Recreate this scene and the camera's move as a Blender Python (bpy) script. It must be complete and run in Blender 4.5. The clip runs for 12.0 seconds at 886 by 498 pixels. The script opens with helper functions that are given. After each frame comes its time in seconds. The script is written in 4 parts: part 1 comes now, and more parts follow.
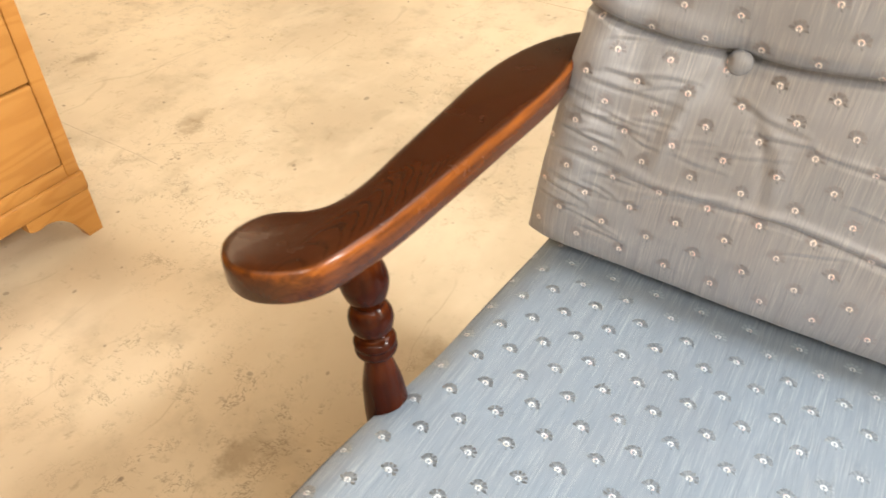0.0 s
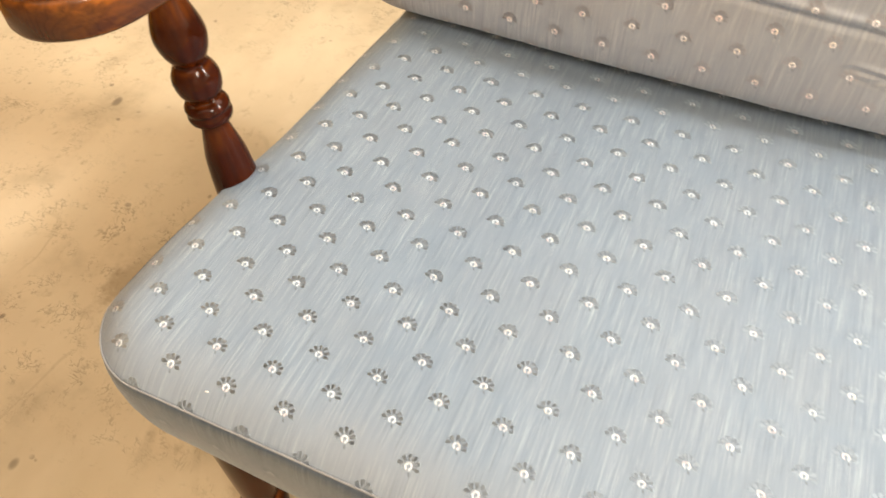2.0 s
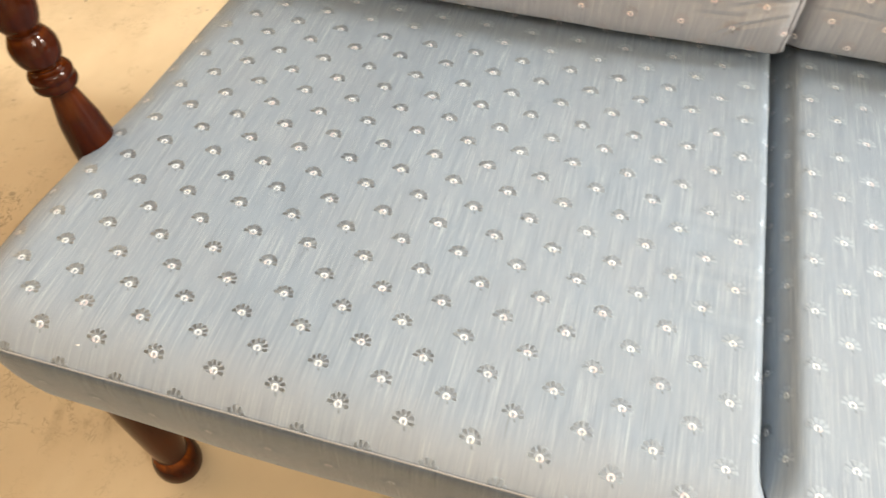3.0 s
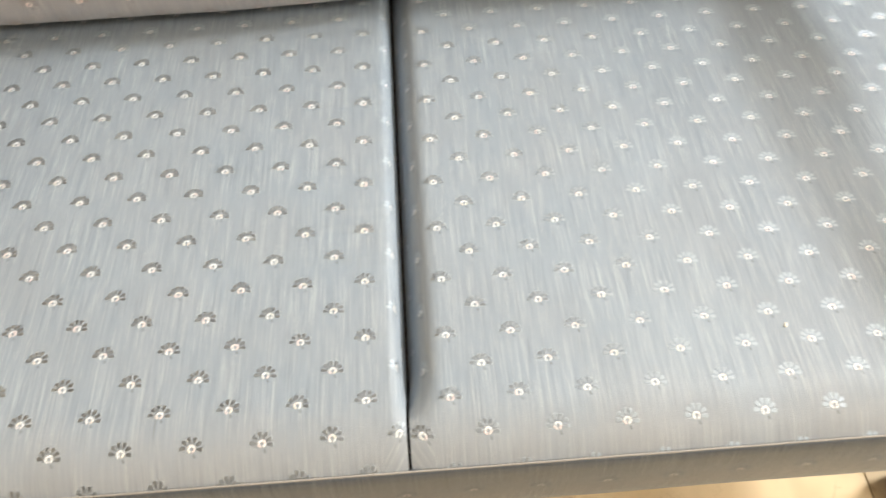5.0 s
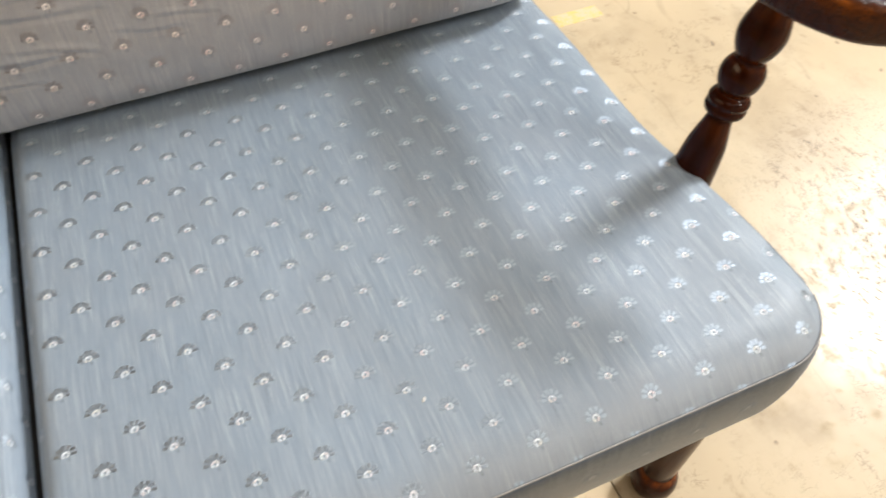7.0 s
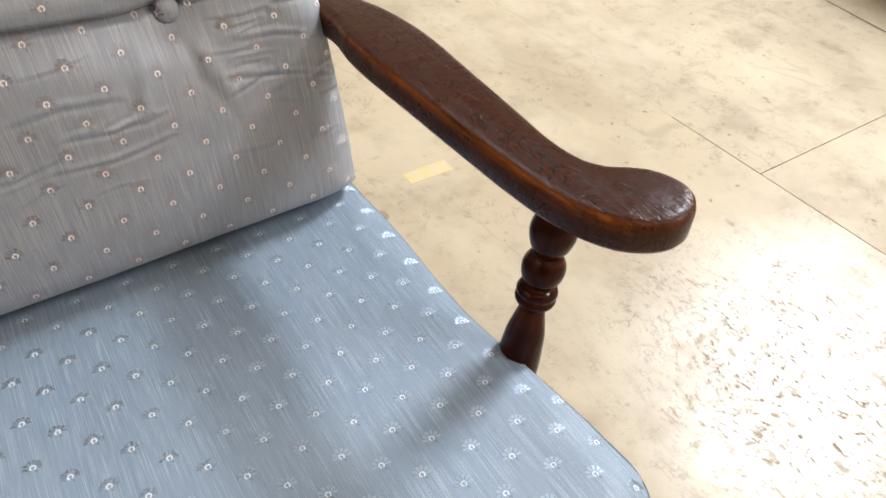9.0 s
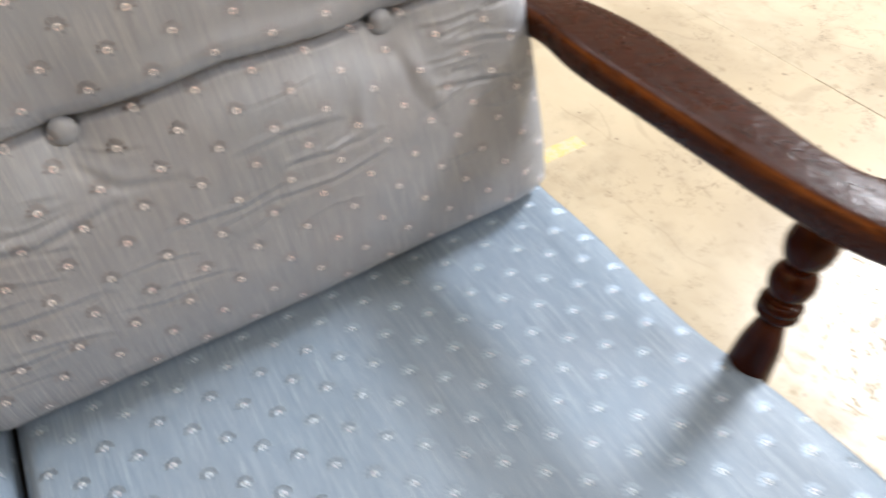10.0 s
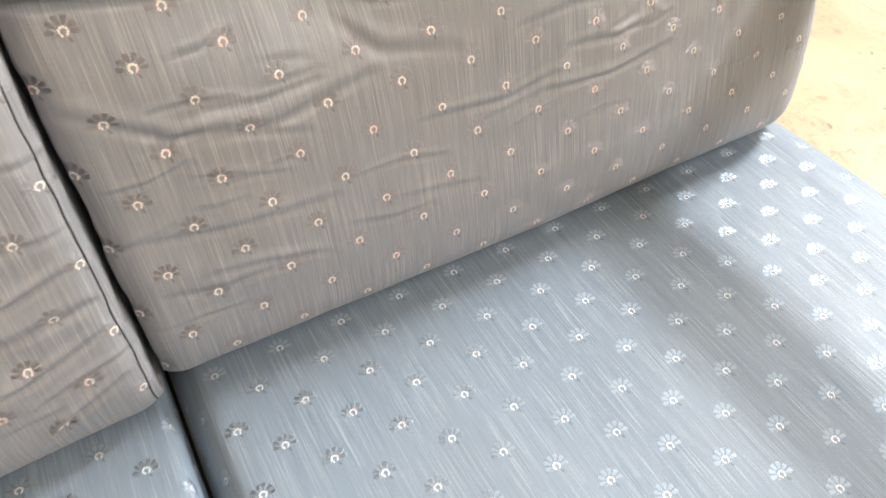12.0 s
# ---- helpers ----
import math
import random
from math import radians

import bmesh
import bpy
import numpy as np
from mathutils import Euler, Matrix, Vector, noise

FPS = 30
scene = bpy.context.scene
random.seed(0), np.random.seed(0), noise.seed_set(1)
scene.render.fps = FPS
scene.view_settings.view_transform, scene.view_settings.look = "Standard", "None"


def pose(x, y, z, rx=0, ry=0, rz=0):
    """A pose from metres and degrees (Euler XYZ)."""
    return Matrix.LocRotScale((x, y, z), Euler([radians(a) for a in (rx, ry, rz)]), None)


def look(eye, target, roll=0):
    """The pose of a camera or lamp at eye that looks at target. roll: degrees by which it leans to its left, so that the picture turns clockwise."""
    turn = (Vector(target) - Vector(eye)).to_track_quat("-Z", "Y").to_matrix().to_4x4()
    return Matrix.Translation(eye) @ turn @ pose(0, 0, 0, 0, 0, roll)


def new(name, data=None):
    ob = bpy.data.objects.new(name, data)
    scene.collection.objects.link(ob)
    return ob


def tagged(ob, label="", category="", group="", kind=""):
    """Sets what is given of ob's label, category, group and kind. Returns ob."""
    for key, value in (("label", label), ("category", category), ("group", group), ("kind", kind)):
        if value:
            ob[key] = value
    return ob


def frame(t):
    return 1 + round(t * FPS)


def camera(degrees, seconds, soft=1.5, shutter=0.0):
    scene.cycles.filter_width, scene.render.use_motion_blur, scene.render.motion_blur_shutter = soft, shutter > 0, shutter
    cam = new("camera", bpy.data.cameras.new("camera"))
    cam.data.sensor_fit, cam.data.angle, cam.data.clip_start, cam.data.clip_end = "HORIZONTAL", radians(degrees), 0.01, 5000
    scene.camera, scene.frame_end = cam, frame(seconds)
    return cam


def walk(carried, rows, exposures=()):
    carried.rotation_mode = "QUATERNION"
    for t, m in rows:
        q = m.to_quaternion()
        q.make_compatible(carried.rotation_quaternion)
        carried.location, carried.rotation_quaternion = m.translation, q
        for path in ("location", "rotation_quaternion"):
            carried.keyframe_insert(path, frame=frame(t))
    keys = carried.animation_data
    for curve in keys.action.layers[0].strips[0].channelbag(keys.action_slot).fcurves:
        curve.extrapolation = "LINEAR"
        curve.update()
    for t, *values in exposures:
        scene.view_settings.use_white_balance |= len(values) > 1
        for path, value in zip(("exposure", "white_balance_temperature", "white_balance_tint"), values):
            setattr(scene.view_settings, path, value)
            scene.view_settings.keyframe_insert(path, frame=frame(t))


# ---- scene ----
cam = camera(62.2, 12.0, shutter=0.42)
PATH = [
    (0, (0.213, -0.162, 1.008), (-0.581, 1.134, -0.292), 0.1),
    (0.5, (0.25, -0.148, 0.97), (-0.504, 1.158, -0.345), 0.6),
    (1, (0.268, -0.153, 0.934), (-0.419, 1.101, -0.465), 0.9),
    (1.5, (0.286, -0.166, 0.918), (-0.313, 1.028, -0.57), 0.7),
    (2, (0.317, -0.186, 0.929), (-0.186, 0.971, -0.623), 0.4),
    (2.5, (0.359, -0.207, 0.937), (-0.055, 0.941, -0.648), 0.3),
    (3, (0.405, -0.21, 0.941), (0.083, 0.938, -0.665), 0.1),
    (3.2, (0.421, -0.214, 0.937), (0.139, 0.941, -0.671), 0.1),
    (4.8, (0.594, -0.208, 0.94), (0.569, 0.939, -0.698), -3.5),
    (5, (0.608, -0.202, 0.946), (0.644, 0.936, -0.698), -2.6),
    (5.5, (0.654, -0.2, 0.954), (0.776, 0.94, -0.685), -3.5),
    (6, (0.693, -0.194, 0.957), (0.923, 0.942, -0.673), -3.2),
    (6.5, (0.741, -0.192, 0.963), (1.094, 0.942, -0.647), -1.9),
    (7, (0.8, -0.191, 0.964), (1.273, 0.944, -0.613), -0.7),
    (7.5, (0.852, -0.185, 0.976), (1.442, 0.97, -0.546), 0.4),
    (7.7, (0.869, -0.179, 0.985), (1.506, 0.983, -0.513), 0.9),
    (9.3, (0.916, -0.161, 1.027), (1.726, 1.066, -0.329), 0.7),
    (9.5, (0.886, -0.157, 1.047), (1.649, 1.052, -0.352), -0.6),
    (10, (0.812, -0.03, 1.036), (1.417, 1.216, -0.407), -5.6),
    (10.5, (0.66, 0.165, 0.94), (1.426, 1.377, -0.454), -3.3),
    (11, (0.637, 0.233, 0.899), (1.352, 1.35, -0.598), 1.2),
    (11.5, (0.642, 0.201, 0.894), (1.307, 1.343, -0.608), 1.8),
    (12, (0.62, 0.154, 0.897), (1.274, 1.334, -0.58), -0.4),
]
walk(cam, [(t, look(eye, target, roll)) for t, eye, target, roll in PATH],
     exposures=[(0, 0.0, 6400, 10), (2.5, -0.09, 6950, 10), (5.5, -0.31, 7000, 10), (6.5, -0.52, 6600, 10), (7.7, -0.82, 5950, 10), (9.5, -0.78, 5750, 10), (10.5, -0.42, 5950, 10), (12, -0.32, 6250, 10)])

# ---------------------------------------------------------------- world, lamps, exposure
world = bpy.data.worlds.new("world")
scene.world = world
world.use_nodes = True
world.node_tree.nodes["Background"].inputs["Color"].default_value = (0.9, 0.94, 1.0, 1)
world.node_tree.nodes["Background"].inputs["Strength"].default_value = 0.3

CEIL = 4.4
# x, y, length, width, watts, colour of each ceiling lamp
PANELS = [
    (5.45, 1.30, 0.8, 1.2, 760, (1.0, 0.975, 0.94)),
    (7.05, 1.75, 0.7, 1.4, 450, (1.0, 0.975, 0.94)),
    (5.0, -3.0, 1.2, 1.5, 360, (1.0, 0.92, 0.83)),
]
# unseen fill panels, added for soft ambient light; no such lamps are known
FILL_PANELS = [
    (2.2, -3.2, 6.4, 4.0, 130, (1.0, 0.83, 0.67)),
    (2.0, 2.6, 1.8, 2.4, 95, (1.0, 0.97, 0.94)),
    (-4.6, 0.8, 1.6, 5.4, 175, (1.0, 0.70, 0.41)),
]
for px, py, long, wide, watts, tone in PANELS + FILL_PANELS:
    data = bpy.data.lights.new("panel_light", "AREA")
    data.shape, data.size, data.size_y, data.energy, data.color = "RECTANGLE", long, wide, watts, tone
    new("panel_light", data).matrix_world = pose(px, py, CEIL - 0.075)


# ---------------------------------------------------------------- helpers
def part(name, bm, material, parent=None, label="", smooth=True):
    me = bpy.data.meshes.new(name)
    bm.normal_update()
    bm.to_mesh(me)
    bm.free()
    for p in me.polygons:
        p.use_smooth = smooth
    ob = new(name, me)
    me.materials.append(material)
    if parent is not None:
        ob.parent = parent
    if label:
        ob["label"] = label
    return ob


def thing(name, label, category, group="", kind="", at=(0, 0, 0)):
    ob = new(name)
    ob.location = at
    ob.empty_display_size = 0.05
    return tagged(ob, label, category, group, kind)


def box(x0, y0, z0, x1, y1, z1, bevel=0.0, segments=2):
    bm = bmesh.new()
    bmesh.ops.create_cube(bm, size=1)
    for v in bm.verts:
        v.co = Vector(((x0 + x1) / 2 + v.co.x * (x1 - x0), (y0 + y1) / 2 + v.co.y * (y1 - y0), (z0 + z1) / 2 + v.co.z * (z1 - z0)))
    if bevel:
        bmesh.ops.bevel(bm, geom=bm.edges[:], offset=bevel, segments=segments, profile=0.5, affect="EDGES")
    return bm


def lathe(profile, steps=40):
    """A turned piece from (radius, height) pairs, from top to bottom, with round ends."""
    bm = bmesh.new()
    rings = []
    wear_and_glow = bm.verts.layers.float.new("wear_and_glow")
    for r, z in profile:
        rings.append([bm.verts.new((r * math.cos(2 * math.pi * k / steps), r * math.sin(2 * math.pi * k / steps), z)) for k in range(steps)])
    # the turned grooves get more of the glow colour
    for i, ring in enumerate(rings):
        near = profile[max(i - 4, 0):i + 5]
        groove = smoothstep(0.0022, 0.0055, max(q for q, _ in near) - profile[i][0]) if 6 < i < len(rings) - 7 else 0.0
        for v in ring:
            v[wear_and_glow] = 0.55 * groove
    for a, b in zip(rings, rings[1:]):
        for k in range(steps):
            bm.faces.new((a[k], b[k], b[(k + 1) % steps], a[(k + 1) % steps]))
    bm.faces.new(rings[0])
    bm.faces.new(rings[-1][::-1])
    return bm


def spline(points, per=6):
    """A smooth curve through the points."""
    out = []
    pts = [Vector(p) for p in points]
    for k in range(len(pts) - 1):
        a, b, c, d = pts[max(k - 1, 0)], pts[k], pts[k + 1], pts[min(k + 2, len(pts) - 1)]
        for j in range(per):
            t = j / per
            out.append(0.5 * (2 * b + (c - a) * t + (2 * a - 5 * b + 4 * c - d) * t * t + (3 * b - a - 3 * c + d) * t**3))
    out.append(pts[-1])
    return out


def smoothstep(a, b, x):
    t = min(max((x - a) / (b - a), 0.0), 1.0)
    return t * t * (3 - 2 * t)


def tube(points, radius, sides=8):
    bm = bmesh.new()
    rings = []
    pts = [Vector(p) for p in points]
    for k, p in enumerate(pts):
        d = (pts[min(k + 1, len(pts) - 1)] - pts[max(k - 1, 0)]).normalized()
        side = d.cross(Vector((0, 0, 1)) if abs(d.z) < 0.9 else Vector((0, 1, 0))).normalized()
        up = side.cross(d)
        rings.append([bm.verts.new(p + radius * (math.cos(2 * math.pi * j / sides) * side + math.sin(2 * math.pi * j / sides) * up)) for j in range(sides)])
    for a, b in zip(rings, rings[1:]):
        for j in range(sides):
            bm.faces.new((a[j], a[(j + 1) % sides], b[(j + 1) % sides], b[j]))
    bm.faces.new(rings[0][::-1])
    bm.faces.new(rings[-1])
    return bm


# ---------------------------------------------------------------- materials
class Nodes:
    """Short names for building a node material."""

    def __init__(self, name):
        self.mat = bpy.data.materials.new(name)
        self.mat.use_nodes = True
        self.t = self.mat.node_tree
        self.bsdf = self.t.nodes["Principled BSDF"]

    def put(self, socket, value):
        if isinstance(value, bpy.types.NodeSocket):
            self.t.links.new(value, socket)
        elif isinstance(value, (tuple, list)) and len(value) == 3 and socket.type == "RGBA":
            socket.default_value = (*value, 1)
        else:
            socket.default_value = value

    def m(self, op, a, b=0.0, c=0.0, clamp=False):
        n = self.t.nodes.new("ShaderNodeMath")
        n.operation, n.use_clamp = op, clamp
        for k, v in enumerate((a, b, c)):
            self.put(n.inputs[k], v)
        return n.outputs[0]

    def coord(self, which="Object"):
        return self.t.nodes.new("ShaderNodeTexCoord").outputs[which]

    def split(self, v):
        n = self.t.nodes.new("ShaderNodeSeparateXYZ")
        self.put(n.inputs[0], v)
        return n.outputs

    def join(self, x, y, z=0.0):
        n = self.t.nodes.new("ShaderNodeCombineXYZ")
        for k, v in enumerate((x, y, z)):
            self.put(n.inputs[k], v)
        return n.outputs[0]

    def scaled(self, v, s, turn=(0, 0, 0)):
        n = self.t.nodes.new("ShaderNodeMapping")
        self.put(n.inputs["Vector"], v)
        n.inputs["Scale"].default_value = s
        n.inputs["Rotation"].default_value = turn
        return n.outputs[0]

    def noise(self, v, scale, detail=3.0, rough=0.5, distortion=0.0):
        n = self.t.nodes.new("ShaderNodeTexNoise")
        self.put(n.inputs["Vector"], v)
        n.inputs["Scale"].default_value, n.inputs["Detail"].default_value = scale, detail
        n.inputs["Roughness"].default_value, n.inputs["Distortion"].default_value = rough, distortion
        return n.outputs["Fac"]

    def voronoi(self, v, scale, feature="F1", rand=1.0):
        n = self.t.nodes.new("ShaderNodeTexVoronoi")
        n.feature = feature
        self.put(n.inputs["Vector"], v)
        n.inputs["Scale"].default_value, n.inputs["Randomness"].default_value = scale, rand
        return n.outputs["Distance"]

    def white(self, v):
        n = self.t.nodes.new("ShaderNodeTexWhiteNoise")
        self.put(n.inputs["Vector"], v)
        return n.outputs["Value"]

    def span(self, v, a, b, lo=0.0, hi=1.0, smooth=True):
        n = self.t.nodes.new("ShaderNodeMapRange")
        n.interpolation_type = "SMOOTHSTEP" if smooth else "LINEAR"
        for k, x in zip(("Value", "From Min", "From Max", "To Min", "To Max"), (v, a, b, lo, hi)):
            self.put(n.inputs[k], x)
        return n.outputs[0]

    def mix(self, f, a, b, blend="MIX"):
        n = self.t.nodes.new("ShaderNodeMix")
        n.data_type, n.blend_type = "RGBA", blend
        for k, v in ((0, f), (6, a), (7, b)):
            self.put(n.inputs[k], v)
        return n.outputs[2]

    def ramp(self, f, stops):
        n = self.t.nodes.new("ShaderNodeValToRGB")
        self.put(n.inputs[0], f)
        e = n.color_ramp.elements
        while len(e) < len(stops):
            e.new(0.5)
        for k, (at, c) in enumerate(stops):
            e[k].position, e[k].color = at, (*c, 1)
        return n.outputs[0]

    def bump(self, h, strength, distance=0.001, normal=None):
        n = self.t.nodes.new("ShaderNodeBump")
        self.put(n.inputs["Height"], h)
        n.inputs["Strength"].default_value, n.inputs["Distance"].default_value = strength, distance
        if normal is not None:
            self.put(n.inputs["Normal"], normal)
        return n.outputs[0]

    def set(self, **values):
        for k, v in values.items():
            self.put(self.bsdf.inputs[k.replace("_", " ")], v)
        return self.mat


COL, ROW2 = 0.0525, 0.0536      # spacing of the woven motifs, across and along the cloth


def fabric(name="satin_fabric", tone=(1.0, 1.0, 1.0), gloss=0.46, browned_front=False, single=False, petal_tone=(0.40, 0.45, 0.51)):
    n = Nodes(name)
    u, v, _ = n.split(n.coord("UV"))
    uu, vv = n.m("MULTIPLY", u, COL), n.m("MULTIPLY", v, ROW2)
    petals = rings = stems = None
    tint = None
    fray = n.noise(n.join(n.m("MULTIPLY", uu, 1.0), n.m("MULTIPLY", vv, 0.6)), 900, 2.0, 0.6)
    for shift in (0.0,) if single else (0.0, 0.5):
        cu, cv = n.m("ADD", u, 0.5 + shift), n.m("ADD", v, 0.5 + shift)
        p = n.m("MULTIPLY", n.m("SUBTRACT", n.m("FRACT", cu), 0.5), COL)
        q = n.m("MULTIPLY", n.m("SUBTRACT", n.m("FRACT", cv), 0.5), ROW2)
        r = n.m("SQRT", n.m("ADD", n.m("MULTIPLY", p, p), n.m("MULTIPLY", q, q)))
        turn = n.m("ADD", n.m("DIVIDE", n.m("ARCTAN2", q, p), math.radians(36)), 0.18)
        side = n.m("MULTIPLY", n.m("SUBTRACT", n.m("FRACT", n.m("ADD", turn, 0.5)), 0.5), math.radians(36))
        a = n.m("DIVIDE", side, math.radians(12.6))
        b = n.m("DIVIDE", n.m("SUBTRACT", r, 0.0063), 0.0026)
        d = n.m("ADD", n.m("ADD", n.m("POWER", n.m("ABSOLUTE", a), 4.0), n.m("POWER", n.m("ABSOLUTE", b), 3.0)), n.m("MULTIPLY", n.m("SUBTRACT", fray, 0.5), 0.4))
        petal = n.m("MULTIPLY", n.span(d, 1.15, 0.75), n.span(q, -0.0024, -0.0019))
        ring = n.m("MULTIPLY", n.span(n.m("ADD", r, n.m("MULTIPLY", n.m("SUBTRACT", fray, 0.5), 0.002)), 0.0032, 0.0027), n.span(r, 0.0013, 0.0018))
        bead = n.m("COSINE", n.m("MULTIPLY", turn, math.radians(36) * 9))
        ring = n.m("MULTIPLY", ring, n.span(bead, -0.95, -0.2, 0.5, 1.0))
        mouth = n.m("MULTIPLY", n.span(n.m("ABSOLUTE", p), 0.0009, 0.0005), n.span(q, 0.0004, -0.0004))
        ring = n.m("MULTIPLY", ring, n.m("SUBTRACT", 1.0, mouth))
        s1 = n.m("ABSOLUTE", n.m("ADD", n.m("SUBTRACT", p, 0.0004), n.m("MULTIPLY", q, 0.35)))
        stem = n.m("MULTIPLY", n.span(s1, 0.0011, 0.0005), n.m("MULTIPLY", n.span(q, -0.0066, -0.0058), n.span(q, -0.0032, -0.0038)))
        cell = n.white(n.join(n.m("FLOOR", cu), n.m("FLOOR", cv), shift))
        petals = petal if petals is None else n.m("MAXIMUM", petals, petal)
        rings = ring if rings is None else n.m("MAXIMUM", rings, ring)
        stems = stem if stems is None else n.m("MAXIMUM", stems, stem)
        tint = cell if tint is None else n.m("ADD", n.m("MULTIPLY", tint, n.span(r, 0.012, 0.011)), n.m("MULTIPLY", cell, n.span(r, 0.011, 0.012)))
    # slubs run along the cloth
    flat = n.join(uu, vv)
    slub = n.noise(n.scaled(flat, (1, 0.010, 1)), 1300, 2.0, 0.6)
    slub2 = n.noise(n.scaled(flat, (1, 0.03, 1)), 330, 2.0, 0.5)
    fine = n.noise(n.scaled(flat, (0.1, 1, 1)), 2600, 1.0, 0.5)
    broad = n.noise(flat, 9, 2.0, 0.5)
    slub3 = n.noise(n.scaled(flat, (1, 0.007, 1)), 3000, 2.0, 0.6)
    slub = n.m("ADD", n.m("MULTIPLY", slub, 0.6), n.m("MULTIPLY", slub3, 0.4))
    thread = n.span(n.m("ADD", slub, n.m("MULTIPLY", n.m("SUBTRACT", n.noise(n.scaled(flat, (1, 0.2, 1)), 60, 2.0), 0.5), 0.12)), 0.545, 0.60)
    dull = n.span(slub, 0.46, 0.37)
    base = n.mix(slub2, (0.188, 0.235, 0.288), (0.256, 0.312, 0.376))
    base = n.mix(n.m("MULTIPLY", thread, 0.62), base, (0.44, 0.485, 0.52))
    base = n.mix(n.m("MULTIPLY", dull, 0.6), base, (0.105, 0.127, 0.150))
    base = n.mix(n.span(broad, 0.3, 0.7, 0.0, 0.25), base, (0.256, 0.274, 0.298))
    if browned_front:
        # the cloth turns browner towards its front edge
        browning = n.m("MULTIPLY", n.span(n.m("ADD", vv, n.m("MULTIPLY", n.m("SUBTRACT", n.noise(flat, 14, 3.0), 0.5), 0.05)), 0.045, -0.03), 0.26)
        base = n.mix(browning, base, (0.31, 0.268, 0.228))
    base = n.mix(petals, base, petal_tone)
    base = n.mix(n.m("MULTIPLY", stems, 0.7), base, (0.105, 0.125, 0.14))
    ringtone = n.ramp(tint, [(0.0, (0.85, 0.87, 0.88)), (0.4, (0.82, 0.87, 0.91)), (0.62, (0.86, 0.70, 0.70)), (0.8, (0.84, 0.82, 0.72)), (1.0, (0.74, 0.84, 0.89))])
    base = n.mix(n.m("MULTIPLY", rings, 0.95), base, ringtone)
    h = n.m("ADD", n.m("MULTIPLY", slub, 0.5), n.m("MULTIPLY", fine, 0.25))
    h = n.m("ADD", h, n.m("MULTIPLY", rings, 0.9))
    h = n.m("ADD", h, n.m("MULTIPLY", petals, 0.35))
    rough = n.m("SUBTRACT", n.span(slub, 0.2, 0.8, 0.52, 0.38), n.m("MULTIPLY", petals, -0.13))
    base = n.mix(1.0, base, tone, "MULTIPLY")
    mat = n.set(Base_Color=base, Roughness=rough, Normal=n.bump(h, 0.75, 0.0006), Sheen_Weight=0.15, Sheen_Roughness=0.45, Sheen_Tint=(0.8, 0.9, 1.0), Specular_IOR_Level=gloss, Metallic=n.m("MULTIPLY", petals, 0.97))
    # satin floats: the ground's threads lie along the cloth, the petals' across it
    lie = n.t.nodes.new("ShaderNodeTangent")
    lie.direction_type, lie.uv_map = "UV_MAP", "UVMap"
    n.put(n.bsdf.inputs["Tangent"], lie.outputs[0])
    n.put(n.bsdf.inputs["Anisotropic"], n.m("ADD", 0.55, n.m("MULTIPLY", petals, 0.36)))
    n.put(n.bsdf.inputs["Anisotropic Rotation"], n.m("MULTIPLY", petals, 0.25))
    return mat


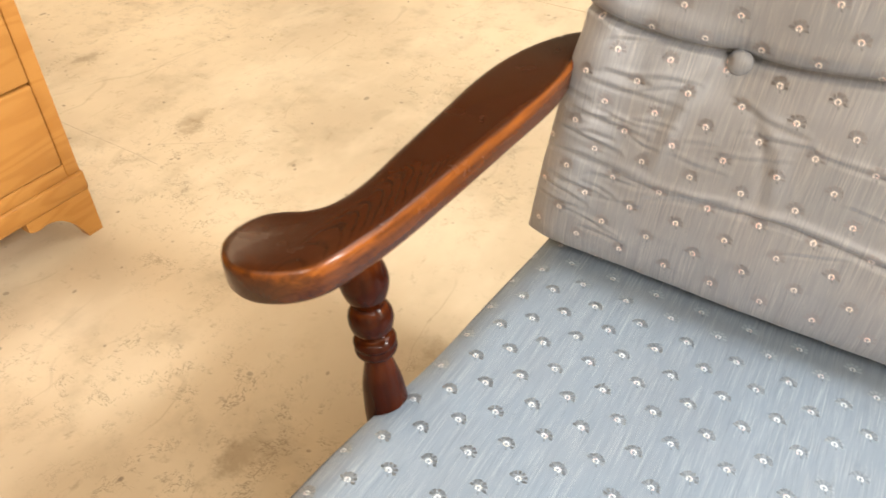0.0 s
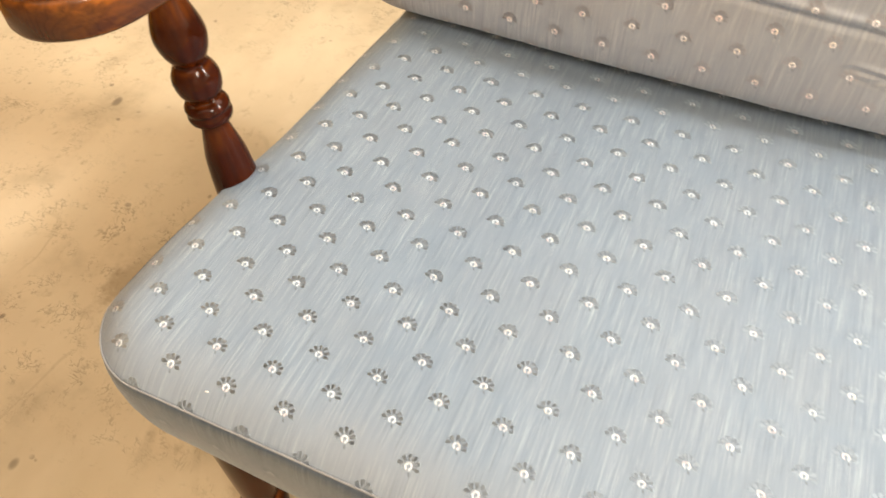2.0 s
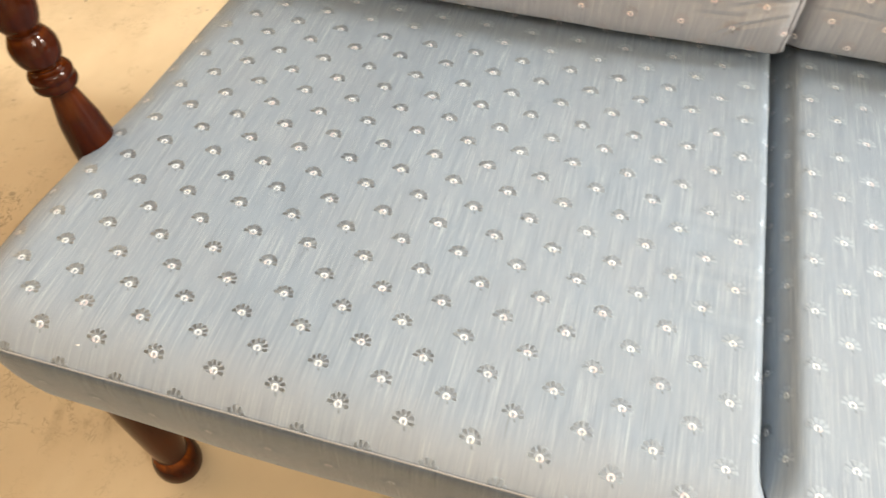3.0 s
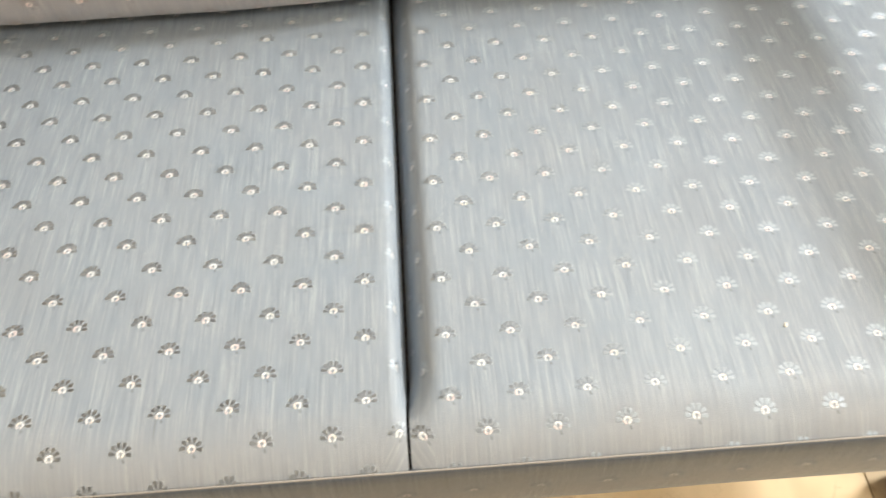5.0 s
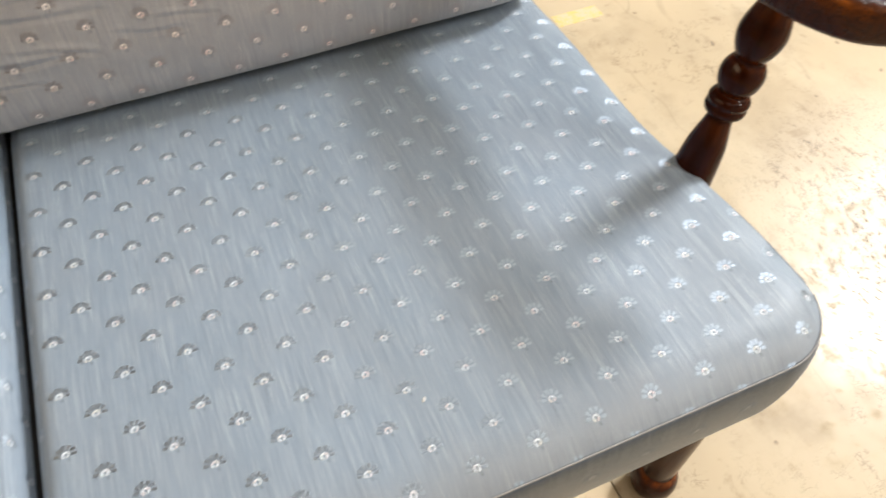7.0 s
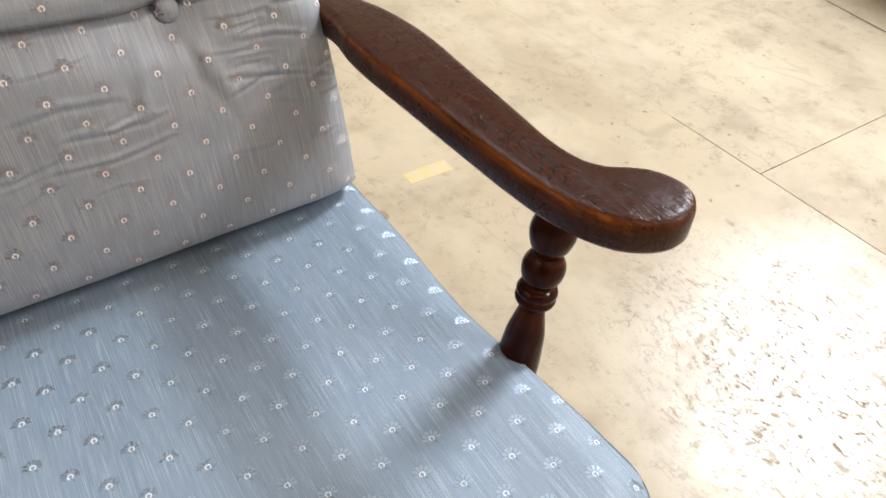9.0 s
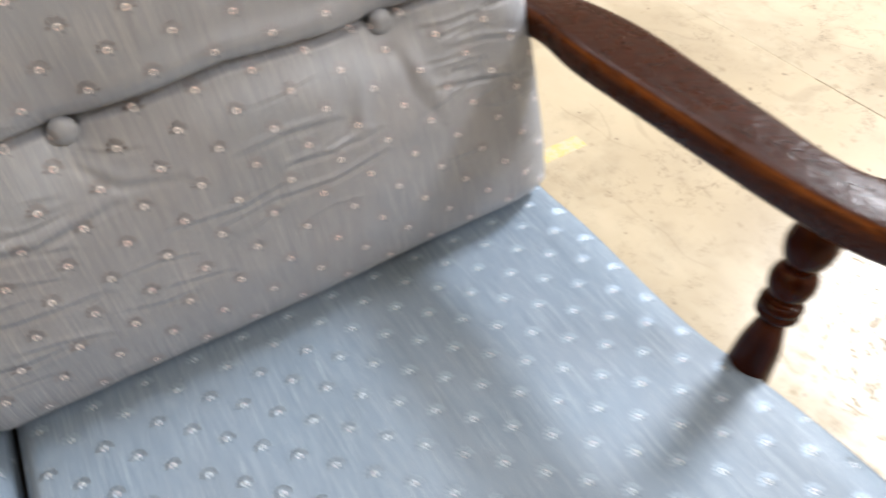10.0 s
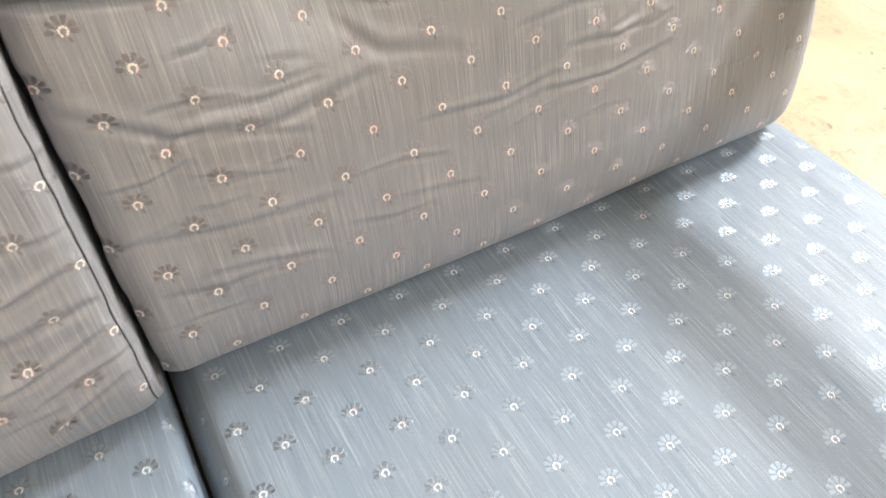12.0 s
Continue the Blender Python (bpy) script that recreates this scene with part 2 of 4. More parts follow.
def stained_wood(name, dark, light, glow, gloss=0.2, along=1, grain=1.0, coat=0.2, cathedral=None, shine=0.04, pits=0.0):
    """Open-pored stained wood with its grain along one axis; glow is the colour of rubbed places and of painted-in
    light.
    """
    n = Nodes(name)
    o = n.coord("Object")
    stretch = [1.0, 1.0, 1.0]
    stretch[along] = 0.17
    v = n.scaled(o, stretch)
    warp = n.noise(v, 7, 2.0, 0.5)
    rise = n.m("ADD", n.m("MULTIPLY", warp, 15.0), n.noise(v, 30, 2.0))
    if cathedral:
        # arched growth rings down the middle of a board
        ox, oy, _ = n.split(o)
        across = n.m("DIVIDE", n.m("SUBTRACT", n.m("ABSOLUTE", n.m("SUBTRACT", ox, cathedral[0])), cathedral[1]), 0.02)
        rise = n.m("ADD", n.m("ADD", n.m("MULTIPLY", oy, 60.0), n.m("MULTIPLY", n.m("MULTIPLY", across, across), 2.2)), n.m("ADD", n.m("MULTIPLY", n.noise(v, 14, 3.0), 12.0), n.m("MULTIPLY", n.noise(o, 90, 3.0), 0.7)))
    bands = n.m("FRACT", rise)
    line = n.m("MULTIPLY", n.span(bands, 0.0, 0.35), n.span(bands, 1.0, 0.65 if not cathedral else 0.9))
    stretch[along] = 0.03
    pore = n.noise(n.scaled(o, stretch), 420, 2.0, 0.65)
    pores = n.span(pore, 0.52, 0.68)
    wear_and_glow = n.noise(o, 21, 4.0, 0.6)
    c = n.mix(n.span(line, 0.0, 1.0, 0.35 if cathedral else 0.0, 1.0), dark, light)
    c = n.mix(n.m("MULTIPLY", n.span(wear_and_glow, 0.52, 0.8), 0.06), c, glow)
    rub = n.t.nodes.new("ShaderNodeAttribute")
    rub.attribute_name = "wear_and_glow"
    c = n.mix(n.m("MULTIPLY", rub.outputs["Fac"], n.span(n.noise(n.scaled(o, stretch), 160, 3.0), 0.3, 0.7, 0.2, 0.75)), c, tuple(1.3 * x for x in glow))
    c = n.mix(n.m("MULTIPLY", pores, 0.6 * grain), c, tuple(0.35 * x for x in dark))
    h = n.m("SUBTRACT", n.m("MULTIPLY", line, 0.35), n.m("MULTIPLY", pores, 1.0))
    rough = n.m("ADD", n.m("MULTIPLY", n.noise(o, 35, 3.0), 0.16), gloss)
    normal = n.bump(h, 0.35 * grain, 0.0007)
    if pits:
        # a hand-rubbed, faintly dented varnish
        normal = n.bump(n.noise(o, 95, 3.0, 0.6), pits, 0.0016, normal)
    return n.set(Base_Color=c, Roughness=rough, Normal=normal, Coat_Weight=coat, Coat_Roughness=0.035, Specular_IOR_Level=shine)


def painted_floor(name="painted_concrete", tone=1.0, matt=0.0):
    n = Nodes(name)
    o = n.coord("Object")
    big = n.noise(o, 1.3, 4.0, 0.55)
    mid = n.noise(o, 6.0, 5.0, 0.6)
    c = n.mix(n.span(big, 0.3, 0.7), (0.455, 0.39, 0.288), (0.60, 0.525, 0.39))
    c = n.mix(n.span(mid, 0.50, 0.72, 0.0, 0.6), c, (0.36, 0.305, 0.22))
    # scuffs: short dark strokes in patches
    warped = n.join(*[n.m("ADD", a, n.m("MULTIPLY", b, 0.12)) for a, b in zip(n.split(o)[:2], (n.noise(o, 4, 2), n.noise(n.scaled(o, (1, 1, 1), (0, 0, 1.1)), 4.3, 2)))])
    scuff = n.m("MULTIPLY", n.m("ADD", n.noise(n.scaled(warped, (1, 0.42, 1), (0, 0, 0.7)), 44, 5.0, 0.7), n.noise(n.scaled(warped, (0.5, 1, 1), (0, 0, 1.9)), 30, 5.0, 0.7)), 0.5)
    wx, wy, _ = n.split(o)
    worn = n.m("ADD", n.m("POWER", n.m("DIVIDE", n.m("SUBTRACT", wx, 1.87), 0.40), 2.0), n.m("POWER", n.m("DIVIDE", n.m("SUBTRACT", wy, 0.20), 0.42), 2.0))
    worn = n.span(n.m("ADD", worn, n.m("MULTIPLY", mid, 0.9)), 1.5, 0.5)
    chip = n.m("MAXIMUM", n.noise(n.scaled(warped, (1, 0.5, 1), (0, 0, 1.2)), 120, 5.0, 0.75), n.noise(n.scaled(warped, (1, 0.4, 1), (0, 0, 2.6)), 100, 5.0, 0.75))
    chip = n.m("ADD", chip, n.m("MULTIPLY", n.m("SUBTRACT", n.noise(o, 40, 3.0, 0.7), 0.5), 0.16))
    c = n.mix(n.m("MULTIPLY", n.m("MULTIPLY", n.span(chip, 0.565, 0.625), worn), 0.6), c, (0.18, 0.14, 0.10))
    scribble = n.m("MINIMUM", n.m("ABSOLUTE", n.m("SUBTRACT", n.noise(n.scaled(warped, (1, 0.45, 1), (0, 0, 0.9)), 48, 3.0, 0.6), 0.5)), n.m("ABSOLUTE", n.m("SUBTRACT", n.noise(n.scaled(warped, (0.4, 1, 1), (0, 0, 0.3)), 62, 3.0, 0.6), 0.5)))
    scribble = n.m("MULTIPLY", n.span(scribble, 0.016, 0.006), n.span(n.noise(o, 23, 3.0, 0.6), 0.48, 0.6))
    c = n.mix(n.m("MULTIPLY", n.m("MULTIPLY", scribble, n.m("MAXIMUM", worn, n.span(n.noise(o, 2.3, 2.0), 0.42, 0.6, 0.0, 0.55))), 0.9), c, (0.14, 0.11, 0.08))
    dots = n.span(n.voronoi(warped, 21.0), 0.13, 0.08)
    c = n.mix(n.m("MULTIPLY", n.m("MULTIPLY", dots, n.span(n.noise(o, 13.0, 1.0), 0.5, 0.56)), 0.6), c, (0.13, 0.10, 0.08))
    for sx, sy, size, deep in ((1.748, 0.133, 0.035, 0.6), (1.732, 0.303, 0.02, 0.5)):
        far = n.m("SQRT", n.m("ADD", n.m("POWER", n.m("SUBTRACT", wx, sx), 2.0), n.m("POWER", n.m("MULTIPLY", n.m("SUBTRACT", wy, sy), 0.6), 2.0)))
        far = n.m("ADD", n.m("DIVIDE", far, size), n.m("MULTIPLY", n.m("SUBTRACT", n.noise(o, 70, 4.0, 0.7), 0.5), 2.2))
        c = n.mix(n.m("MULTIPLY", n.span(far, 1.0, 0.5), deep), c, (0.38, 0.26, 0.12))
    patch = n.span(n.noise(o, 3.1, 2.0), 0.36, 0.52)
    c = n.mix(n.m("MULTIPLY", n.m("MULTIPLY", n.span(scuff, 0.54, 0.67), patch), 0.48), c, (0.24, 0.19, 0.13))
    speck = n.span(n.voronoi(n.scaled(warped, (1, 0.6, 1), (0, 0, 0.5)), 8.0), 0.08, 0.045)
    some = n.span(n.noise(o, 7.0, 1.0), 0.47, 0.53)
    c = n.mix(n.m("MULTIPLY", n.m("MULTIPLY", speck, some), 0.75), c, (0.16, 0.13, 0.10))
    # rubbed smudges and long faint scratches
    blot = n.m("ADD", n.voronoi(n.scaled(warped, (1, 0.55, 1), (0, 0, 0.4)), 4.6), n.m("MULTIPLY", n.m("SUBTRACT", n.noise(o, 34, 4.0, 0.7), 0.5), 0.34))
    c = n.mix(n.m("MULTIPLY", n.m("MULTIPLY", n.span(blot, 0.20, 0.06), n.span(n.noise(o, 3.7, 2.0), 0.42, 0.58)), 0.6), c, (0.24, 0.185, 0.12))
    for turn, scale in ((0.35, 2.4), (1.7, 3.1)):
        long = n.m("ABSOLUTE", n.m("SUBTRACT", n.noise(n.scaled(warped, (1, 0.22, 1), (0, 0, turn)), scale, 1.0), 0.5))
        c = n.mix(n.m("MULTIPLY", n.m("MULTIPLY", n.span(long, 0.0042, 0.001), n.span(n.noise(o, 5.3, 3.0), 0.5, 0.6)), 0.22), c, (0.24, 0.19, 0.13))
    c = n.mix(n.span(n.noise(n.scaled(o, (1, 0.6, 1), (0, 0, 0.8)), 3.4, 4.0, 0.65), 0.46, 0.68, 0.0, 0.5), c, (0.66, 0.60, 0.47))
    crack = n.span(n.voronoi(warped, 1.7, "DISTANCE_TO_EDGE"), 0.006, 0.002)
    c = n.mix(n.m("MULTIPLY", n.m("MULTIPLY", crack, n.span(n.noise(o, 2.2, 2.0), 0.56, 0.66)), 0.3), c, (0.33, 0.28, 0.22))
    rough = n.m("ADD", n.span(mid, 0.3, 0.7, 0.28 + matt, 0.42 + matt), n.m("MULTIPLY", n.m("MAXIMUM", n.m("MULTIPLY", n.span(scuff, 0.52, 0.62), 0.7), n.m("MULTIPLY", worn, n.span(chip, 0.56, 0.64))), 0.35))
    h = n.m("ADD", n.m("MULTIPLY", n.noise(o, 26, 4.0), 0.6), n.m("MULTIPLY", scuff, 0.3))
    h = n.m("SUBTRACT", h, n.m("MULTIPLY", n.m("MULTIPLY", n.span(chip, 0.56, 0.62), worn), 0.8))
    c = n.mix(1.0, c, (tone * 1.05, tone, tone * 0.92), "MULTIPLY")
    return n.set(Base_Color=c, Roughness=rough, Normal=n.bump(h, 0.12, 0.002), Specular_IOR_Level=n.m("MULTIPLY", n.m("ADD", 0.2, n.m("MULTIPLY", worn, 0.45)), n.m("SUBTRACT", 1.0, n.m("MULTIPLY", n.m("MULTIPLY", n.span(chip, 0.56, 0.64), worn), 0.8))))


def plain(name, colour, rough=0.6, vary=0.12, scale=14, **more):
    n = Nodes(name)
    f = n.noise(n.coord("Object"), scale, 4.0, 0.6)
    c = n.mix(f, tuple(x * (1 - vary) for x in colour), tuple(min(1, x * (1 + vary)) for x in colour))
    return n.set(Base_Color=c, Roughness=rough, Normal=n.bump(f, 0.1, 0.002), **more)


CLOTH = fabric(tone=(0.95, 1.0, 1.05), browned_front=True)
# darker copy of the seat cloth: the front's shade is put into its tone
SHADED_BAND_CLOTH = fabric("shaded_band_fabric", (0.31, 0.33, 0.36), single=True)
# seat cloth tinted warmer and lighter, with darker petals, to paint in warm light
BACK_CLOTH = fabric("warm_lit_satin_fabric", (1.25, 1.09, 1.01), 1.0, petal_tone=(0.31, 0.345, 0.39))
DARK_WOOD = stained_wood("mahogany_stained_wood", (0.013, 0.0027, 0.0008), (0.040, 0.0092, 0.0022), (0.36, 0.104, 0.010), 0.20, 1, 1.0, 0.03, (0.5855, 0.662), 0.20, 0.5)
SMOOTH_WOOD = stained_wood("smooth_varnished_mahogany", (0.022, 0.0052, 0.0014), (0.040, 0.0098, 0.0024), (0.36, 0.104, 0.010), 0.17, 1, 0.22, 0.12, (0.5855, 0.662), 0.24, 0.05)
TURNED_WOOD = stained_wood("turned_mahogany_wood", (0.022, 0.0036, 0.0006), (0.029, 0.0048, 0.0008), (0.30, 0.072, 0.006), 0.10, 2, 0.1, 0.26)
OAK = stained_wood("golden_oak_wood", (0.38, 0.172, 0.040), (0.425, 0.203, 0.050), (0.48, 0.262, 0.082), 0.34, 1, 0.12, shine=0.14)
FLOOR_PAINT = painted_floor()
# darker copy for the middle slab: its tone offsets the lamps' strong light
DARKENED_FLOOR_PAINT = painted_floor("darkened_painted_concrete", 0.76)
DULL_FLOOR_PAINT = painted_floor("dull_painted_concrete", 0.72, 0.2)
WALL_PAINT = plain("wall_paint", (0.46, 0.42, 0.35), 0.7)
CEILING_PAINT = plain("ceiling_paint", (0.38, 0.37, 0.35), 0.8)
# flat black, also used to put shade into gaps
GAP_BLACK = plain("gap_black", (0.02, 0.02, 0.021), 0.9)
WHITE_METAL = plain("white_enamel", (0.75, 0.75, 0.73), 0.4)
def worn_yellow():
    n = Nodes("worn_yellow_paint")
    o = n.coord("Object")
    f = n.span(n.m("ADD", n.noise(o, 45, 4.0, 0.7), n.m("MULTIPLY", n.m("SUBTRACT", n.noise(o, 240, 3.0), 0.5), 0.4)), 0.40, 0.64)
    return n.set(Base_Color=n.mix(f, (0.53, 0.455, 0.31), (0.58, 0.455, 0.13)), Roughness=0.5)


YELLOW = worn_yellow()
THREAD = plain("pale_thread", (0.27, 0.27, 0.27), 0.6, 0.2, 300)
SEAM_AND_SHADE = plain("seam_and_shade", (0.045, 0.048, 0.052), 0.7, 0.2, 200)
GREY_METAL = plain("grey_enamel", (0.33, 0.33, 0.33), 0.45)
glow_n = Nodes("light_diffuser")
DIFFUSER = glow_n.set(Base_Color=(0.8, 0.8, 0.8), Emission_Color=(1, 1, 1), Emission_Strength=0.35)

# ---------------------------------------------------------------- the room
X0, X1, Y0, Y1 = -5.6, 7.6, -5.6, 6.4
room_floor = part("floor", box(X0, Y0, -0.12, X1, Y1, -0.006), plain("joint_grout", (0.36, 0.31, 0.24), 0.8))
tagged(room_floor, "cream painted concrete slab floor with scuffs and dirt", "floor", kind="structure")
# unseen ceiling and walls close the room; their tones limit the fill light
ceiling = part("ceiling", box(X0, Y0, CEIL, X1, Y1, CEIL + 0.12), CEILING_PAINT, smooth=False)
tagged(ceiling, "plain grey unseen ceiling", "ceiling", kind="structure")
for nm, b in (("wall_west", (X0 - 0.15, Y0, 0, X0, Y1, CEIL)), ("wall_east", (X1, Y0, 0, X1 + 0.15, Y1, CEIL)),
              ("wall_south", (X0 - 0.15, Y0 - 0.15, 0, X1 + 0.15, Y0, CEIL)), ("wall_north", (X0 - 0.15, Y1, 0, X1 + 0.15, Y1 + 0.15, CEIL))):
    tagged(part(nm, box(*b), WALL_PAINT, smooth=False), "plain unseen cream painted wall", "wall", kind="structure")

# slabs between the saw-cut joints: x0, y0, x1, y1
SLABS = [(X0, Y0, 1.14, 2.15), (X0, 2.15, 1.14, Y1), (1.14, Y0, 2.262, Y1), (2.262, Y0, X1, 0.58), (2.262, 0.58, X1, Y1)]

# ceiling lamps and the added fill panels
def ceiling_lamp(px, py, long, wide, label):
    """A flat ceiling lamp or added fill panel: a metal frame round a glowing diffuser."""
    lamp = thing("ceiling_light", label, "ceiling light", at=(px, py, CEIL))
    a, b, t = long / 2 + 0.01, wide / 2 + 0.01, 0.03
    for x0, y0, x1, y1 in ((-a - t, -b - t, a + t, -b), (-a - t, b, a + t, b + t), (-a - t, -b, -a, b), (a, -b, a + t, b)):
        part("frame_bar", box(x0, y0, -0.07, x1, y1, 0, 0.004), WHITE_METAL, lamp, smooth=False)
    part("diffuser", box(-a, -b, -0.06, a, b, -0.045), DIFFUSER, lamp, smooth=False)
    return lamp


for px, py, long, wide, *_ in PANELS:
    ceiling_lamp(px, py, long, wide, "white metal ceiling light panel with glowing diffuser")
for px, py, long, wide, *_ in FILL_PANELS:
    tagged(ceiling_lamp(px, py, long, wide, "unseen added fill light: wide glowing diffuser panel"), group="luminous ceilings")

# ---------------------------------------------------------------- the settee
MID = 0.582                     # middle of the settee
SEAT_Z, FRONT, BACK = 0.42, -0.024, 0.585


def half_width(y):
    """Half the seat's width at its seam, which narrows towards the back."""
    return 0.678 - 0.034 * min(max((y - 0.02) / 0.5, 0.0), 1.0) - 0.006 * smoothstep(0.03, 0.11, y) - 0.010 * smoothstep(0.10, 0.30, y)


def spread(x, y):
    """The east half of the seat is a little wider, most of all at the back."""
    return 1.007 + 0.026 * smoothstep(0.24, 0.5, y) if x > 0 else 1.0 + 0.004 * smoothstep(0.03, 0.11, y)


def seam_drop(y, west=False):
    """How far the seam lies under the seat's top: low along the front, high along the sides, lower on the west side."""
    return 0.019 - (0.006 if west else 0.011) * smoothstep(0.03, 0.11, y)


CORNER = 0.072


def edge_x(y):
    """Half width of the seat's top, with its rounded front corners."""
    w = half_width(y)
    d = y - FRONT
    if d < CORNER:
        w -= CORNER - math.sqrt(max(CORNER**2 - (CORNER - d) ** 2, 0.0))
    return w


def seat_panel(side):
    """One half of the seat's top: side -1 or 1."""
    bm = bmesh.new()
    uv = bm.loops.layers.uv.new("UVMap")
    nx, ny = 90, 150
    rows = []
    for j in range(ny + 1):
        f = j / ny
        y = FRONT + (BACK - FRONT) * (f**1.6 * 0.35 + f * 0.65)
        row = []
        w = edge_x(y)
        for i in range(nx + 1):
            s = i / nx
            s = s - 0.1 * math.sin(2 * math.pi * s) / math.pi
            x = 0.0012 + s * (w * spread(side, y) - 0.0012)
            d_side = min(half_width(y) - x / spread(side, y), 1.0)
            d_front = y - FRONT
            if d_front < CORNER and d_side < CORNER:
                d = CORNER - math.hypot(CORNER - d_front, CORNER - d_side)
            else:
                d = min(d_side, d_front)
            d = max(d, 0.0)
            z = SEAT_Z - seam_drop(y, side < 0) * (1 - min(d / 0.045, 1.0)) ** 2.2
            z += 0.0015 * math.sin(math.pi * min(max(x / 0.64, 0), 1)) * math.sin(math.pi * min(max((y + 0.02) / 0.6, 0), 1))
            roll = 0.009 if side < 0 else 0.026
            deep = smoothstep(0.0, 0.07, y - FRONT - 0.02)
            z += 0.002 * math.exp(-(((y - 0.205) / 0.035) ** 2)) * (1 - min(d_side / 0.035, 1.0)) ** 2
            z -= (0.04 * deep + 0.002) * (1 - min(x / roll, 1.0)) ** 2
            z += 0.0012 * noise.noise((side * x * 7 + 3, y * 7, 1.7)) + 0.0005 * noise.noise((x * 26, y * 13, side * 4.0))
            if side < 0 and x < 0.12:
                for yp, xp in ((0.152, 0.05), (0.187, 0.045), (0.206, 0.03), (0.255, 0.05), (0.345, 0.04)):
                    e = (y - yp - 0.05 * (x - xp)) / 0.0035
                    if abs(e) < 4:
                        z -= 0.0011 * (math.exp(-e * e) - 0.7 * math.exp(-((e - 2) ** 2))) * math.exp(-(((x - xp) / 0.04) ** 2))
            row.append(bm.verts.new((MID + side * x, y, z)))
        rows.append(row)
    for a, b in zip(rows, rows[1:]):
        for i in range(nx):
            q = (a[i], a[i + 1], b[i + 1], b[i])
            f = bm.faces.new(q if side > 0 else q[::-1])
            for l in f.loops:
                c = l.vert.co
                sunk = side * max(SEAT_Z - 0.002 - c.z, 0.0) * (abs(c.x - MID) < 0.02)
                l[uv].uv = ((c.x - sunk if side < 0 else c.x - sunk - 0.5895) / COL, (c.y + (0 if side < 0 else 0.003)) / ROW2)
    return bm


def seat_outline():
    """The seam round the seat's top from the back left round the front to the back right, with the way outwards."""
    pts = []
    n = 64
    for k in range(n):
        y = BACK + (FRONT + CORNER - BACK) * k / n
        pts.append((-half_width(y), y))
    cx, cy = half_width(FRONT + CORNER) - CORNER, FRONT + CORNER
    for k in range(19):
        a = math.pi + math.pi / 2 * k / 18
        pts.append((-cx + CORNER * math.cos(a), cy + CORNER * math.sin(a)))
    for k in range(1, 60):
        pts.append((-cx + 2 * cx * k / 60, FRONT))
    for k in range(19):
        a = -math.pi / 2 + math.pi / 2 * k / 18
        pts.append((cx + CORNER * math.cos(a), cy + CORNER * math.sin(a)))
    for k in range(1, n + 1):
        y = FRONT + CORNER + (BACK - FRONT - CORNER) * k / n
        pts.append((half_width(y), y))
    return [Vector((MID + x * spread(x, y), y)) for x, y in pts]


def boxing():
    """The cloth band round the seat, from the seam down."""
    bm = bmesh.new()
    uv = bm.loops.layers.uv.new("UVMap")
    line = seat_outline()
    drop = [(-0.0015, 0.4005), (0.0015, 0.4000), (0.003, 0.398), (0.005, 0.390), (0.0065, 0.374), (0.0065, 0.352), (0.0045, 0.330), (0.002, 0.312), (-0.001, 0.305), (-0.06, 0.305)]
    rings, far = [], 0.0
    for k, p in enumerate(line):
        d = (line[min(k + 1, len(line) - 1)] - line[max(k - 1, 0)]).normalized()
        out = Vector((d.y, -d.x)) * -1
        out = -out if out.dot(p - Vector((MID, 0.3))) < 0 else out
        if k:
            far += (p - line[k - 1]).length
        tuck = (0.004 if p.x < MID else 0.001) * smoothstep(0.35, 0.6, abs(p.x - MID))
        wob = 0.0012 * noise.noise((far * 9, 2.0, 0.3))
        rings.append([(bm.verts.new((p.x + out.x * (o + wob - tuck * (0.4005 - z) / 0.0955), p.y + out.y * (o + wob - tuck * (0.4005 - z) / 0.0955), z + (0.019 - seam_drop(p.y, p.x < MID)) * (z - 0.311) / 0.0895)), far, z) for o, z in drop])
    for a, b in zip(rings, rings[1:]):
        for j in range(len(drop) - 1):
            q = (a[j], a[j + 1], b[j + 1], b[j])
            f = bm.faces.new([v for v, _, _ in q])
            for l, (_, s, z) in zip(f.loops, q):
                l[uv].uv = (0.994 * s / COL + 0.33, (z - 0.363) / ROW2)
    bmesh.ops.recalc_face_normals(bm, faces=bm.faces[:])
    return bm, [r[-2][0].co - Vector((0, 0, 0.0004)) for r in rings]


seat = thing("seat_cushion", "grey-blue satin seat cushion with woven flower motifs, split in the middle", "cushion", at=(0, 0, 0))
for side in (-1, 1):
    part("seat_panel", seat_panel(side), CLOTH, seat)
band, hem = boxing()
part("boxing", band, SHADED_BAND_CLOTH, seat, "satin cloth band round the seat, shade put into its tone")
# added black box blocks the view through the split and paints its shade
part("gap_blocker", box(MID - 0.006, 0.02, 0.312, MID + 0.006, BACK, 0.378, 0.002), GAP_BLACK, seat)
part("back_boxing", box(MID - 0.62, BACK - 0.006, 0.312, MID + 0.62, BACK + 0.004, 0.412, 0.003), CLOTH, seat)
under = bmesh.new()
loop = [under.verts.new((p.x + (MID - p.x) * 0.04, p.y + (0.28 - p.y) * 0.05, 0.3055)) for p in seat_outline()]
under.faces.new(loop)
part("underside", under, GAP_BLACK, seat)
seam = [(p.x + (p.x - MID) * 0.001, p.y - (0.0012 if p.y < 0.05 else 0.0), 0.4215 - seam_drop(p.y) + 0.0008 * noise.noise((p.x * 30, p.y * 30, 0))) for p in seat_outline()]
seam = [p for p in seam if p[1] < FRONT + 0.055]
part("seam", tube(seam, 0.0008, 6), THREAD, seat, "pale stitched seam")
